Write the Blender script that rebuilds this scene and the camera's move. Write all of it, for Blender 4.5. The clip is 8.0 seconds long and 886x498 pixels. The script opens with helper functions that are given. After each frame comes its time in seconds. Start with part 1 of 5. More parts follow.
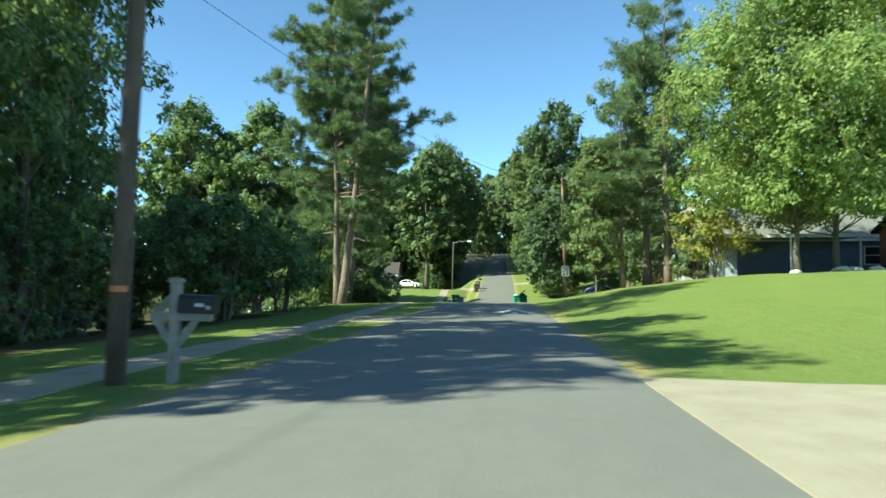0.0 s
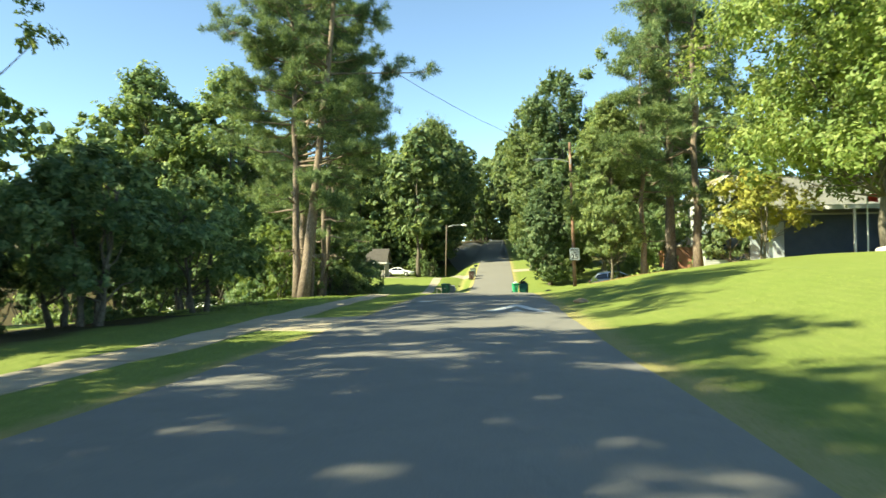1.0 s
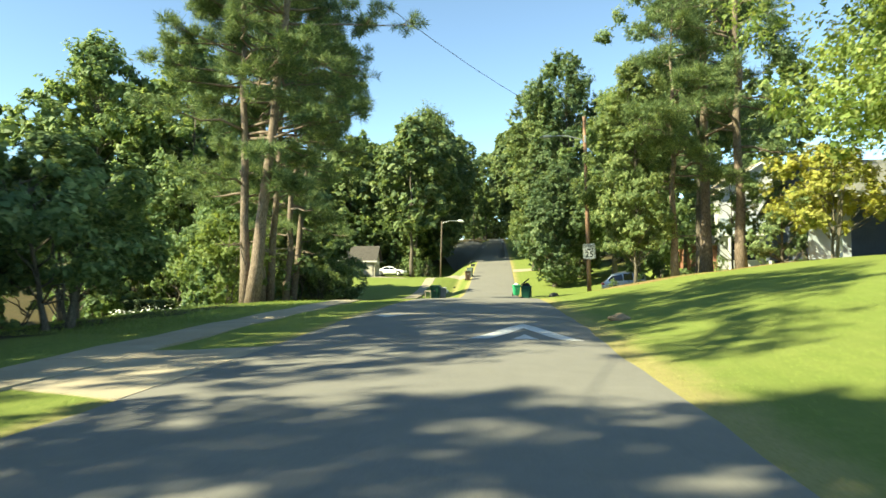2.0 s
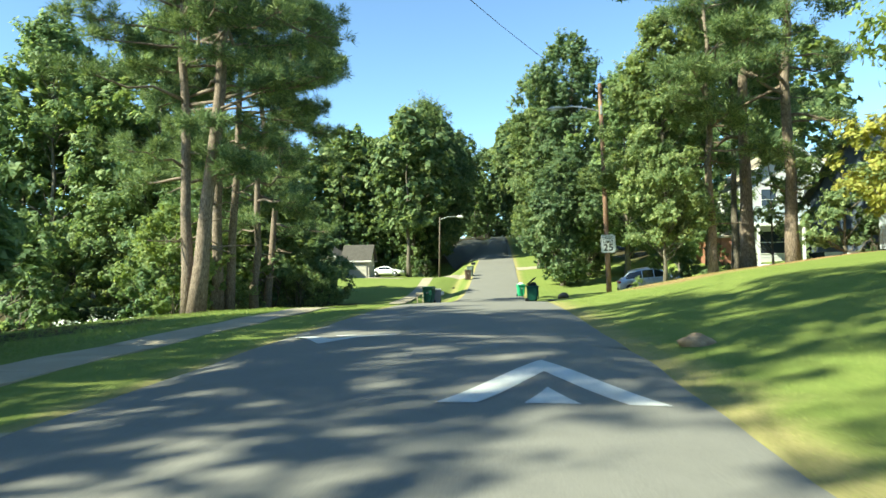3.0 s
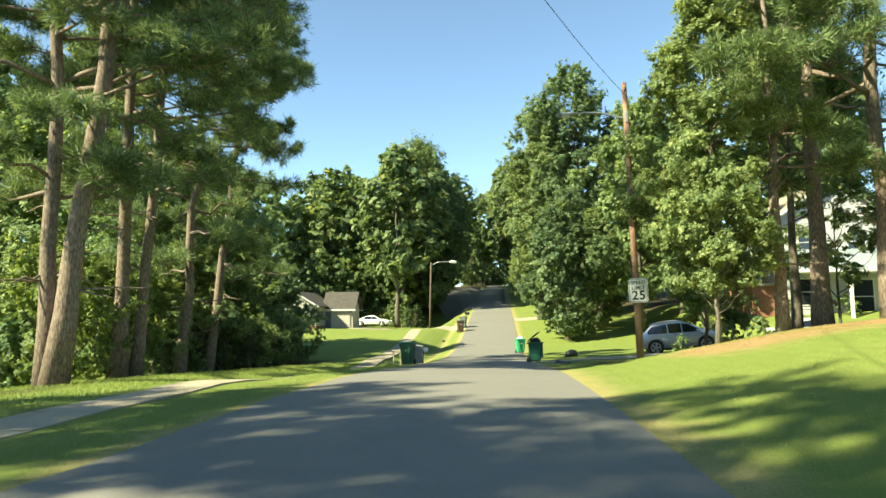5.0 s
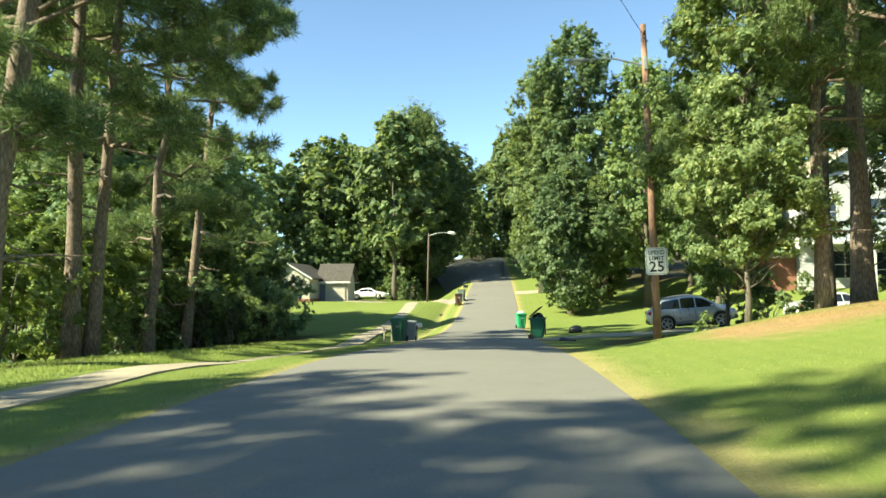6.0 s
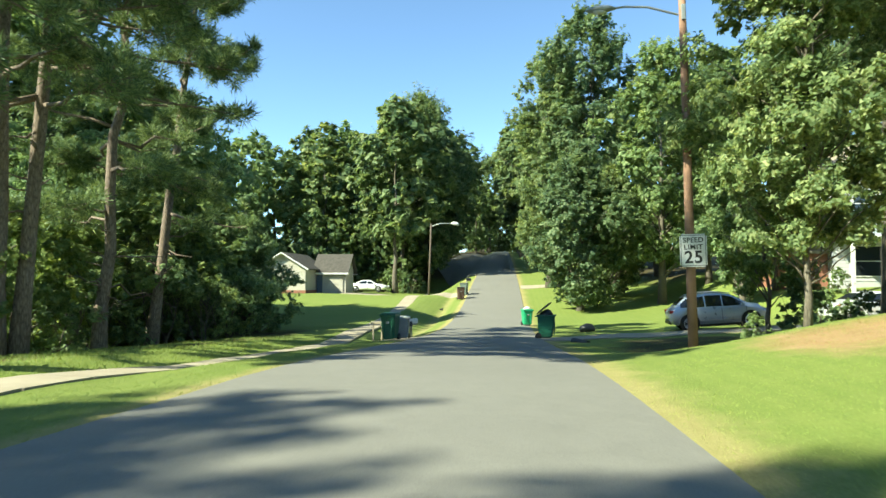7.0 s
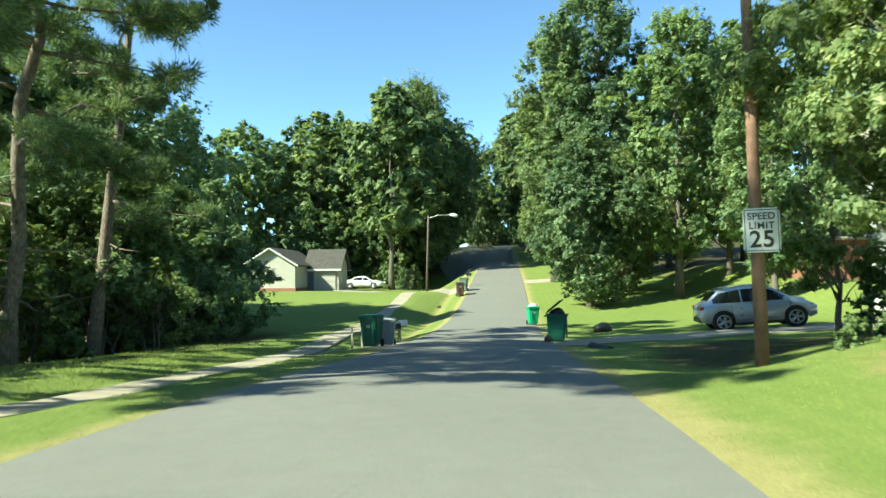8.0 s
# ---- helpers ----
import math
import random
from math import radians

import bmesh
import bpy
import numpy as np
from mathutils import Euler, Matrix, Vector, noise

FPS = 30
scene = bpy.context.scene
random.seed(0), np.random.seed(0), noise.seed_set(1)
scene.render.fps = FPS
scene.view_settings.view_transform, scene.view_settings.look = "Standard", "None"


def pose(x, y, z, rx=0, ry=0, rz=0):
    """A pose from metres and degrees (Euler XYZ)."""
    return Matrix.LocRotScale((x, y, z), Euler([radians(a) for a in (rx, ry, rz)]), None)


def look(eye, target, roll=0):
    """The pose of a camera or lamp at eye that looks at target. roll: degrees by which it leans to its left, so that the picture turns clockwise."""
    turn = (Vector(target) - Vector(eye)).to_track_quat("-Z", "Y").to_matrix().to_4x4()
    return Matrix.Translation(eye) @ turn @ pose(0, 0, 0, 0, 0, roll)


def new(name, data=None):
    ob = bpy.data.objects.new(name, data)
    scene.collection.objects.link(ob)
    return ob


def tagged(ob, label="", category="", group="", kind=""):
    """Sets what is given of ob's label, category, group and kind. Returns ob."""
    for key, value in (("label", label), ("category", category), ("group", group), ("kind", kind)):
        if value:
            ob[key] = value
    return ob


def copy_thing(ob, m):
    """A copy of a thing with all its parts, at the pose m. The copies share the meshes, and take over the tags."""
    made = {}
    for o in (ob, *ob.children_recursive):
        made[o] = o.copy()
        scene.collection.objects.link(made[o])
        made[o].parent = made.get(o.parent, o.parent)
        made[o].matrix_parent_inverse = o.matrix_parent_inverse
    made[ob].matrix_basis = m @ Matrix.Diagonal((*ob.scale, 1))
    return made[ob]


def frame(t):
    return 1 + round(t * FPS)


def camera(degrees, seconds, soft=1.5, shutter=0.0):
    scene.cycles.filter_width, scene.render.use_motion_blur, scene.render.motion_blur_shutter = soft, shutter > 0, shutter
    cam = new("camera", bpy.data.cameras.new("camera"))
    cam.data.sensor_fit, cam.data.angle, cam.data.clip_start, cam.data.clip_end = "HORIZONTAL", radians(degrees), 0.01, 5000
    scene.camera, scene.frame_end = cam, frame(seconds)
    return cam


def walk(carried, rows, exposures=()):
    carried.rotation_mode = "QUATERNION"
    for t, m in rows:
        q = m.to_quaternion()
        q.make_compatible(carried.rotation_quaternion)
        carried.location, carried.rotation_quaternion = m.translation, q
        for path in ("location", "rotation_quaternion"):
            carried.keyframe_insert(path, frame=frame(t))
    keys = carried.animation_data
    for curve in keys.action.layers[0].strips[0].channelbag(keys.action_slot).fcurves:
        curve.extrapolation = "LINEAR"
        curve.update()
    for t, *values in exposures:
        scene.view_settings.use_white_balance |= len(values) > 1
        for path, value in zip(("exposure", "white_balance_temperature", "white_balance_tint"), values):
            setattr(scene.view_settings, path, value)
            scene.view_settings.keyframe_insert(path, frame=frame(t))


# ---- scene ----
cam = camera(66.8, 8.0, soft=1.5, shutter=0.35)
METRES, EYE, TILT, LEAN, TURN = 40.0, 1.25, 2.5, 0.0, 5.35
ROWS = [
    (0.0, 0.0, 0.0, 0.0, 0.0, 0.0, 0.0),
    (0.5, 0.0105, 0.1105, -0.0061, -0.03, -0.94, 0.41),
    (1.0, 0.0202, 0.2133, -0.0124, -0.2, -1.04, 0.67),
    (1.5, 0.0297, 0.3146, -0.017, -0.31, -0.85, 0.12),
    (1.7, 0.0332, 0.352, -0.0189, -0.29, -1.0, 0.15),
    (3.0, 0.052, 0.5496, -0.0303, -0.0, -1.13, 1.14),
    (3.5, 0.0577, 0.6118, -0.0327, -0.08, -0.36, 1.39),
    (4.0, 0.0624, 0.6596, -0.0351, -0.09, -0.51, 0.88),
    (4.5, 0.0661, 0.6993, -0.0354, -0.07, 1.99, 0.77),
    (4.7, 0.0674, 0.7137, -0.0356, -0.2, 3.23, 0.76),
    (5.8, 0.0742, 0.7879, -0.0381, -0.2, 1.3, 0.52),
    (6.0, 0.0755, 0.8022, -0.0387, -0.23, 0.7, 0.5),
    (6.5, 0.0791, 0.8416, -0.0419, -0.17, -1.4, 0.39),
    (7.0, 0.0837, 0.887, -0.044, 0.24, 0.15, -0.3),
    (7.5, 0.0876, 0.9363, -0.0463, 0.22, -0.36, 0.49),
    (8.0, 0.0927, 0.9943, -0.0493, 0.41, -0.24, 0.45),
]
walk(cam, [(t, pose(0, 0, EYE, TILT, LEAN, TURN) @ pose(METRES * x, METRES * y, METRES * z, 90 + pitch, roll, yaw)) for t, x, y, z, yaw, pitch, roll in ROWS],
     [(0.0, 1.2, 6600, -16), (0.5, 1.52, 8000, -11), (1.0, 1.66, 8500, -7), (1.7, 1.66, 8900, -7), (3.0, 1.6, 7200, -10), (4.5, 1.66, 8700, -7), (6.5, 1.6, 7600, -7), (8.0, 1.52, 6800, -15)])

# ---- world, sun ----
SUN_EL, SUN_AZ = 40.0, 238.0          # degrees; azimuth clockwise from +y
world = bpy.data.worlds.new("sky")
world.use_nodes = True
scene.world = world
wn = world.node_tree
bg = wn.nodes["Background"]
sky = wn.nodes.new("ShaderNodeTexSky")
sky.sky_type = "NISHITA"
sky.sun_disc = False
sky.sun_elevation, sky.sun_rotation = radians(SUN_EL), radians(SUN_AZ)
sky.air_density, sky.dust_density, sky.ozone_density = 0.85, 0.0, 4.0
sky.altitude = 3000
wn.links.new(sky.outputs[0], bg.inputs[0])
bg.inputs[1].default_value = 0.138
sun_dir = Vector((math.sin(radians(SUN_AZ)) * math.cos(radians(SUN_EL)), math.cos(radians(SUN_AZ)) * math.cos(radians(SUN_EL)), math.sin(radians(SUN_EL))))
sun_data = bpy.data.lights.new("sun", "SUN")
sun_data.energy, sun_data.angle, sun_data.color = 4.9, radians(0.6), (1.0, 0.96, 0.86)
sun = new("sun", sun_data)
sun.matrix_basis = look(sun_dir * 100, (0, 0, 0))

# ---- materials ----
def mat(name, rough=0.8, metal=0.0, spec=0.5):
    m = bpy.data.materials.new(name)
    m.use_nodes = True
    n = m.node_tree
    b = n.nodes["Principled BSDF"]
    b.inputs["Roughness"].default_value = rough
    b.inputs["Metallic"].default_value = metal
    b.inputs["Specular IOR Level"].default_value = spec
    return m, n, b


def nd(n, kind, **inputs):
    x = n.nodes.new(kind)
    for k, v in inputs.items():
        x.inputs[k.replace("_", " ")].default_value = v
    return x


def noise_node(n, scale, detail=4.0, rough=0.55, coord=None):
    x = nd(n, "ShaderNodeTexNoise", Scale=scale, Detail=detail, Roughness=rough)
    if coord is None:
        coord = n.nodes.new("ShaderNodeTexCoord").outputs["Object"]
    n.links.new(coord, x.inputs["Vector"])
    return x


def ramp(n, fac, stops):
    r = n.nodes.new("ShaderNodeValToRGB")
    el = r.color_ramp.elements
    while len(el) < len(stops):
        el.new(0.5)
    for e, (p, c) in zip(el, stops):
        e.position, e.color = p, (*c, 1)
    n.links.new(fac, r.inputs[0])
    return r


def mixc(n, fac, a, b, mode="MIX"):
    x = n.nodes.new("ShaderNodeMix")
    x.data_type, x.blend_type = "RGBA", mode
    for sock, v in ((x.inputs[0], fac), (x.inputs[6], a), (x.inputs[7], b)):
        if isinstance(v, (int, float)):
            sock.default_value = v
        elif isinstance(v, tuple):
            sock.default_value = (*v, 1)
        else:
            n.links.new(v, sock)
    return x.outputs[2]


def bump(n, b, height, strength, dist=0.02):
    x = nd(n, "ShaderNodeBump", Strength=strength, Distance=dist)
    n.links.new(height, x.inputs["Height"])
    n.links.new(x.outputs[0], b.inputs["Normal"])


def world_pos(n):
    return n.nodes.new("ShaderNodeNewGeometry").outputs["Position"]


def worn(name, c1, c2, scale=6.0, rough=0.7, metal=0.0, grain=60.0, bumps=0.15, spec=0.4):
    """A surface in two tones, with large stains and a fine grain."""
    m, n, b = mat(name, rough, metal, spec)
    big, fine = noise_node(n, scale, 5), noise_node(n, grain, 3)
    r = ramp(n, big.outputs[0], [(0.32, c1), (0.68, c2)])
    col = mixc(n, 0.25, r.outputs[0], ramp(n, fine.outputs[0], [(0.3, tuple(0.6 * v for v in c1)), (0.7, tuple(min(1, 1.25 * v) for v in c2))]).outputs[0])
    n.links.new(col, b.inputs["Base Color"])
    bump(n, b, fine.outputs[0], bumps, 0.01)
    return m


def plain(name, c, rough=0.5, metal=0.0, spec=0.5):
    return worn(name, tuple(0.9 * v for v in c), tuple(min(1, 1.08 * v) for v in c), 3.0, rough, metal, 40.0, 0.03, spec)


def leaf_mat(name, dark, mid, light, glow=0.36, rough=0.42):
    m, n, b = mat(name, rough + 0.1, 0.0, 0.22)
    geo = n.nodes.new("ShaderNodeNewGeometry")
    r = ramp(n, geo.outputs["Random Per Island"], [(0.0, dark), (0.55, mid), (1.0, light)])
    big = noise_node(n, 0.5, 3, 0.6, geo.outputs["Position"])
    tone = ramp(n, big.outputs[0], [(0.3, (0.72, 0.78, 0.72)), (0.7, (1.2, 1.15, 0.95))])
    info = n.nodes.new("ShaderNodeObjectInfo")
    per = ramp(n, info.outputs["Random"], [(0.0, (0.85, 0.9, 0.9)), (1.0, (1.12, 1.08, 0.92))])
    col = mixc(n, 1.0, mixc(n, 1.0, r.outputs[0], tone.outputs[0], "MULTIPLY"), per.outputs[0], "MULTIPLY")
    n.links.new(col, b.inputs["Base Color"])
    tr = n.nodes.new("ShaderNodeBsdfTranslucent")
    n.links.new(mixc(n, 1.0, col, (1.25, 1.15, 0.75), "MULTIPLY"), tr.inputs[0])
    mx = n.nodes.new("ShaderNodeMixShader")
    mx.inputs[0].default_value = glow
    n.links.new(b.outputs[0], mx.inputs[1])
    n.links.new(tr.outputs[0], mx.inputs[2])
    n.links.new(mx.outputs[0], n.nodes["Material Output"].inputs[0])
    return m


def bark_mat(name, c1, c2, c3, vscale=3.0):
    m, n, b = mat(name, 0.9, 0, 0.2)
    tc = n.nodes.new("ShaderNodeTexCoord")
    mp = n.nodes.new("ShaderNodeMapping")
    mp.inputs["Scale"].default_value = (5, 5, 1.1)
    n.links.new(tc.outputs["Object"], mp.inputs[0])
    v = nd(n, "ShaderNodeTexVoronoi", Scale=vscale)
    v.feature = "DISTANCE_TO_EDGE"
    n.links.new(mp.outputs[0], v.inputs["Vector"])
    ns = noise_node(n, 6.0, 5, 0.6, mp.outputs[0])
    plate = ramp(n, v.outputs["Distance"], [(0.0, c1), (0.12, c2), (0.5, c3)])
    col = mixc(n, 0.45, plate.outputs[0], ramp(n, ns.outputs[0], [(0.3, c1), (0.7, c3)]).outputs[0])
    n.links.new(col, b.inputs["Base Color"])
    bump(n, b, plate.outputs[0], 0.8, 0.03)
    return m


# asphalt: worn grey, finer aggregate, tyre lanes and patches
M_ROAD, n, b = mat("asphalt", 0.82, 0, 0.35)
pos = world_pos(n)
big, mid, fine = noise_node(n, 0.35, 5, 0.6, pos), noise_node(n, 3.0, 4, 0.6, pos), noise_node(n, 90.0, 3, 0.7, pos)
c = ramp(n, big.outputs[0], [(0.3, (0.162, 0.157, 0.139)), (0.7, (0.206, 0.199, 0.176))]).outputs[0]
c = mixc(n, 0.35, c, ramp(n, mid.outputs[0], [(0.3, (0.118, 0.114, 0.105)), (0.7, (0.206, 0.2, 0.178))]).outputs[0])
c = mixc(n, 0.45, c, ramp(n, fine.outputs[0], [(0.3, (0.082, 0.079, 0.073)), (0.68, (0.25, 0.244, 0.218))]).outputs[0])
crack = nd(n, "ShaderNodeTexVoronoi", Scale=0.42)
crack.feature = "DISTANCE_TO_EDGE"
warp = n.nodes.new("ShaderNodeVectorMath")
warp.operation = "ADD"
n.links.new(pos, warp.inputs[0])
n.links.new(noise_node(n, 1.2, 4, 0.6, pos).outputs["Color"], warp.inputs[1])
n.links.new(warp.outputs[0], crack.inputs["Vector"])
c = mixc(n, ramp(n, crack.outputs["Distance"], [(0.0, (0.1, 0.1, 0.1)), (0.010, (0.0, 0.0, 0.0))]).outputs[0], c, (0.05, 0.05, 0.052))
n.links.new(c, b.inputs["Base Color"])
bump(n, b, fine.outputs[0], 0.35, 0.006)

# ground: mown lawn, dry verge, woodland litter, pine straw, bare soil, by the weights on the sheet
M_GROUND, n, b = mat("ground_cover", 0.95, 0, 0.15)
pos = world_pos(n)
big, mid, fine = noise_node(n, 0.22, 4, 0.6, pos), noise_node(n, 1.6, 5, 0.65, pos), noise_node(n, 38.0, 4, 0.7, pos)
lawn = ramp(n, big.outputs[0], [(0.3, (0.12, 0.168, 0.044)), (0.7, (0.172, 0.2, 0.062))]).outputs[0]
lawn = mixc(n, 0.4, lawn, ramp(n, mid.outputs[0], [(0.25, (0.08, 0.132, 0.028)), (0.75, (0.216, 0.232, 0.08))]).outputs[0])
wave = nd(n, "ShaderNodeTexWave", Scale=0.75, Distortion=1.2, Detail=1.0)
wave.bands_direction = "X"
n.links.new(pos, wave.inputs["Vector"])
lawn = mixc(n, 0.08, lawn, ramp(n, wave.outputs[0], [(0.35, (0.088, 0.152, 0.024)), (0.65, (0.272, 0.304, 0.08))]).outputs[0])
lawn = mixc(n, 0.35, lawn, ramp(n, fine.outputs[0], [(0.3, (0.064, 0.12, 0.016)), (0.7, (0.272, 0.328, 0.08))]).outputs[0])
dry = mixc(n, 0.5, ramp(n, mid.outputs[0], [(0.3, (0.24, 0.216, 0.08)), (0.7, (0.352, 0.304, 0.136))]).outputs[0], ramp(n, fine.outputs[0], [(0.3, (0.128, 0.128, 0.032)), (0.7, (0.4, 0.352, 0.176))]).outputs[0])
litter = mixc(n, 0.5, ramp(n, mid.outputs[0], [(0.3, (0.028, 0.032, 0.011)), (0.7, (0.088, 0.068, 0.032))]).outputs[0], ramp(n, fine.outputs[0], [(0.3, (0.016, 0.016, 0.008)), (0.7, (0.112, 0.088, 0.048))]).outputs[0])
straw = mixc(n, 0.5, ramp(n, mid.outputs[0], [(0.3, (0.272, 0.196, 0.108)), (0.7, (0.368, 0.284, 0.176))]).outputs[0], ramp(n, fine.outputs[0], [(0.3, (0.128, 0.064, 0.024)), (0.7, (0.464, 0.272, 0.128))]).outputs[0])
c = lawn
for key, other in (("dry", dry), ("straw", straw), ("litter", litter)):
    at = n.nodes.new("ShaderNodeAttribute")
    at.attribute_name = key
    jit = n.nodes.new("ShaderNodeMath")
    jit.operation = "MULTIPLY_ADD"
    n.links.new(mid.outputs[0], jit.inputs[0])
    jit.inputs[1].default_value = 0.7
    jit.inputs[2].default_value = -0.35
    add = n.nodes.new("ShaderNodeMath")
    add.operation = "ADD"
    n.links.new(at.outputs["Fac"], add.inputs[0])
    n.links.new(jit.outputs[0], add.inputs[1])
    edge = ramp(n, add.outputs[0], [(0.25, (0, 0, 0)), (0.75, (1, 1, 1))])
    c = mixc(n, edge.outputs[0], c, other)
n.links.new(c, b.inputs["Base Color"])
bump(n, b, fine.outputs[0], 0.7, 0.03)

M_CONC = worn("concrete", (0.272, 0.236, 0.176), (0.376, 0.328, 0.248), 1.2, 0.9, 0, 45.0, 0.25, 0.25)
M_PAINT = worn("road_paint", (0.44, 0.448, 0.44), (0.576, 0.584, 0.576), 4.0, 0.6, 0, 60.0, 0.2)
M_PINE_BARK = bark_mat("pine_bark", (0.055, 0.042, 0.034), (0.20, 0.152, 0.12), (0.37, 0.295, 0.235), 3.2)
M_BARK = bark_mat("grey_bark", (0.05, 0.045, 0.035), (0.14, 0.12, 0.095), (0.24, 0.21, 0.17), 4.0)
M_POLE = worn("weathered_pole_wood", (0.19, 0.105, 0.07), (0.32, 0.19, 0.13), 2.0, 0.85, 0, 50.0, 0.4)
M_GREYPOLE = worn("grey_pole_wood", (0.075, 0.058, 0.045), (0.14, 0.11, 0.088), 2.0, 0.85, 0, 50.0, 0.4)
M_OAK = leaf_mat("oak_leaves", (0.117, 0.181, 0.103), (0.219, 0.304, 0.173), (0.404, 0.462, 0.292), 0.5)
M_MAPLE = leaf_mat("light_green_leaves", (0.116, 0.191, 0.074), (0.213, 0.301, 0.128), (0.344, 0.409, 0.219), 0.46)
M_POPLAR = leaf_mat("poplar_leaves", (0.097, 0.156, 0.096), (0.177, 0.256, 0.150), (0.322, 0.377, 0.247), 0.5)
M_WOODS = leaf_mat("woodland_leaves", (0.106, 0.168, 0.098), (0.184, 0.276, 0.152), (0.346, 0.425, 0.256), 0.5)
M_SHRUB = leaf_mat("shrub_leaves", (0.112, 0.184, 0.114), (0.206, 0.302, 0.172), (0.356, 0.432, 0.290), 0.5)
# darker than the other leaves: the shade over the hedge is in these tones
M_HEDGE_SHADED = leaf_mat("shaded_hedge_leaves", (0.022, 0.042, 0.022), (0.045, 0.075, 0.036), (0.085, 0.12, 0.06), 0.25)
M_YELLOW = leaf_mat("yellow_leaves", (0.230, 0.262, 0.070), (0.340, 0.344, 0.110), (0.460, 0.417, 0.170), 0.35)
M_NEEDLE = leaf_mat("pine_needles", (0.068, 0.115, 0.072), (0.138, 0.210, 0.120), (0.281, 0.360, 0.208), 0.26, 0.45)
M_SAPLING = leaf_mat("sapling_leaves", (0.118, 0.187, 0.085), (0.200, 0.274, 0.116), (0.317, 0.375, 0.190), 0.45)
M_GRASS = leaf_mat("grass_blades", (0.186, 0.27, 0.072), (0.265, 0.34, 0.111), (0.372, 0.4, 0.182), 0.3, 0.6)

# ---- helpers for meshes ----
def part(name, bm, material, parent=None, label="", smooth=False):
    me = bpy.data.meshes.new(name)
    bm.to_mesh(me)
    bm.free()
    me.materials.append(material)
    if smooth:
        me.shade_smooth()
    ob = new(name, me)
    if parent is not None:
        ob.parent = parent
    if label:
        ob["label"] = label
    return ob


def raw(name, verts, faces, material, parent=None, smooth=False):
    me = bpy.data.meshes.new(name)
    me.from_pydata([tuple(map(float, v)) for v in verts], [], faces)
    me.materials.append(material)
    if smooth:
        me.shade_smooth()
    ob = new(name, me)
    if parent is not None:
        ob.parent = parent
    return ob


def thing(name, m, label, category, group="", kind=""):
    ob = new(name)
    ob.empty_display_size = 0.1
    ob.matrix_basis = m
    return tagged(ob, label, category, group, kind)


def box(bm, x0, x1, y0, y1, z0, z1, bevel=0.0, m=None):
    r = bmesh.ops.create_cube(bm, size=1.0)
    vs = r["verts"]
    for v in vs:
        v.co = Vector((x0 + (v.co.x + 0.5) * (x1 - x0), y0 + (v.co.y + 0.5) * (y1 - y0), z0 + (v.co.z + 0.5) * (z1 - z0)))
    if bevel > 0:
        es = list({e for v in vs for e in v.link_edges})
        r = bmesh.ops.bevel(bm, geom=es, offset=bevel, segments=2, affect="EDGES", profile=0.5)
        vs = list({v for f in r["faces"] for v in f.verts} | {v for v in vs if v.is_valid})
    if m is not None:
        bmesh.ops.transform(bm, matrix=m, verts=[v for v in vs if v.is_valid])
    return vs


def boxed(x0, x1, y0, y1, z0, z1, bevel=0.0):
    bm = bmesh.new()
    box(bm, x0, x1, y0, y1, z0, z1, bevel)
    return bm


def prism(bm, pts, y0, y1):
    """A solid from an outline in x and z, drawn out along y."""
    a = [bm.verts.new((x, y0, z)) for x, z in pts]
    c2 = [bm.verts.new((x, y1, z)) for x, z in pts]
    bm.faces.new(a)
    bm.faces.new(c2[::-1])
    for i in range(len(pts)):
        j = (i + 1) % len(pts)
        bm.faces.new((a[j], a[i], c2[i], c2[j]))
    bmesh.ops.recalc_face_normals(bm, faces=bm.faces)


def tube(bm, pts, radii, seg=8, cap=True):
    """A tapered tube through points."""
    pts = [Vector([float(q) for q in p]) for p in pts]
    rings = []
    for i, p in enumerate(pts):
        d = (pts[min(i + 1, len(pts) - 1)] - pts[max(i - 1, 0)]).normalized()
        s = d.cross(Vector((0.31, 0.95, 0.02)))
        if s.length < 1e-3:
            s = d.cross(Vector((1, 0, 0)))
        s.normalize()
        u = s.cross(d)
        rings.append([bm.verts.new(p + float(radii[i]) * (math.cos(a) * s + math.sin(a) * u)) for a in (2 * math.pi * k / seg for k in range(seg))])
    for r0, r1 in zip(rings, rings[1:]):
        for k in range(seg):
            bm.faces.new((r0[k], r0[(k + 1) % seg], r1[(k + 1) % seg], r1[k]))
    if cap:
        bm.faces.new(rings[0][::-1])
        bm.faces.new(rings[-1])
    return rings


def cyl(bm, p0, p1, r0, r1=None, seg=12):
    tube(bm, [p0, p1], [r0, r0 if r1 is None else r1], seg)


# ---- the lie of the land ----
ROAD_L, ROAD_R = -3.85, 1.75


def RR(y):
    """The road's right edge."""
    return np.interp(y, [0, 20, 45, 64, 104, 150, 320], [1.95, 1.80, 1.54, 1.40, 1.12, 0.75, -0.6])


PY = [-200, -30, 0, 9, 22, 36, 42, 48, 55, 64, 72, 80, 88, 95, 100, 106, 128, 150, 223, 260, 400, 1200]
PZ = [3.0, 0.3, 0.0, -0.12, -0.25, -0.24, -0.29, -0.47, -0.9, -1.42, -1.7, -1.7, -1.2, -0.55, -0.05, 0.55, 2.3, 3.9, 8.6, 10.6, 15.0, 20.0]


def prof(y):
    y = np.asarray(y, float)
    return sum(np.interp(y + d, PY, PZ) for d in (-3, -1.5, 0, 1.5, 3)) / 5


def RL(y):
    """The road's left edge."""
    return np.interp(y, [0, 45, 60, 75, 90, 104, 150, 320], [-3.85, -3.85, -3.82, -3.72, -3.7, -3.8, -4.3, -5.8])


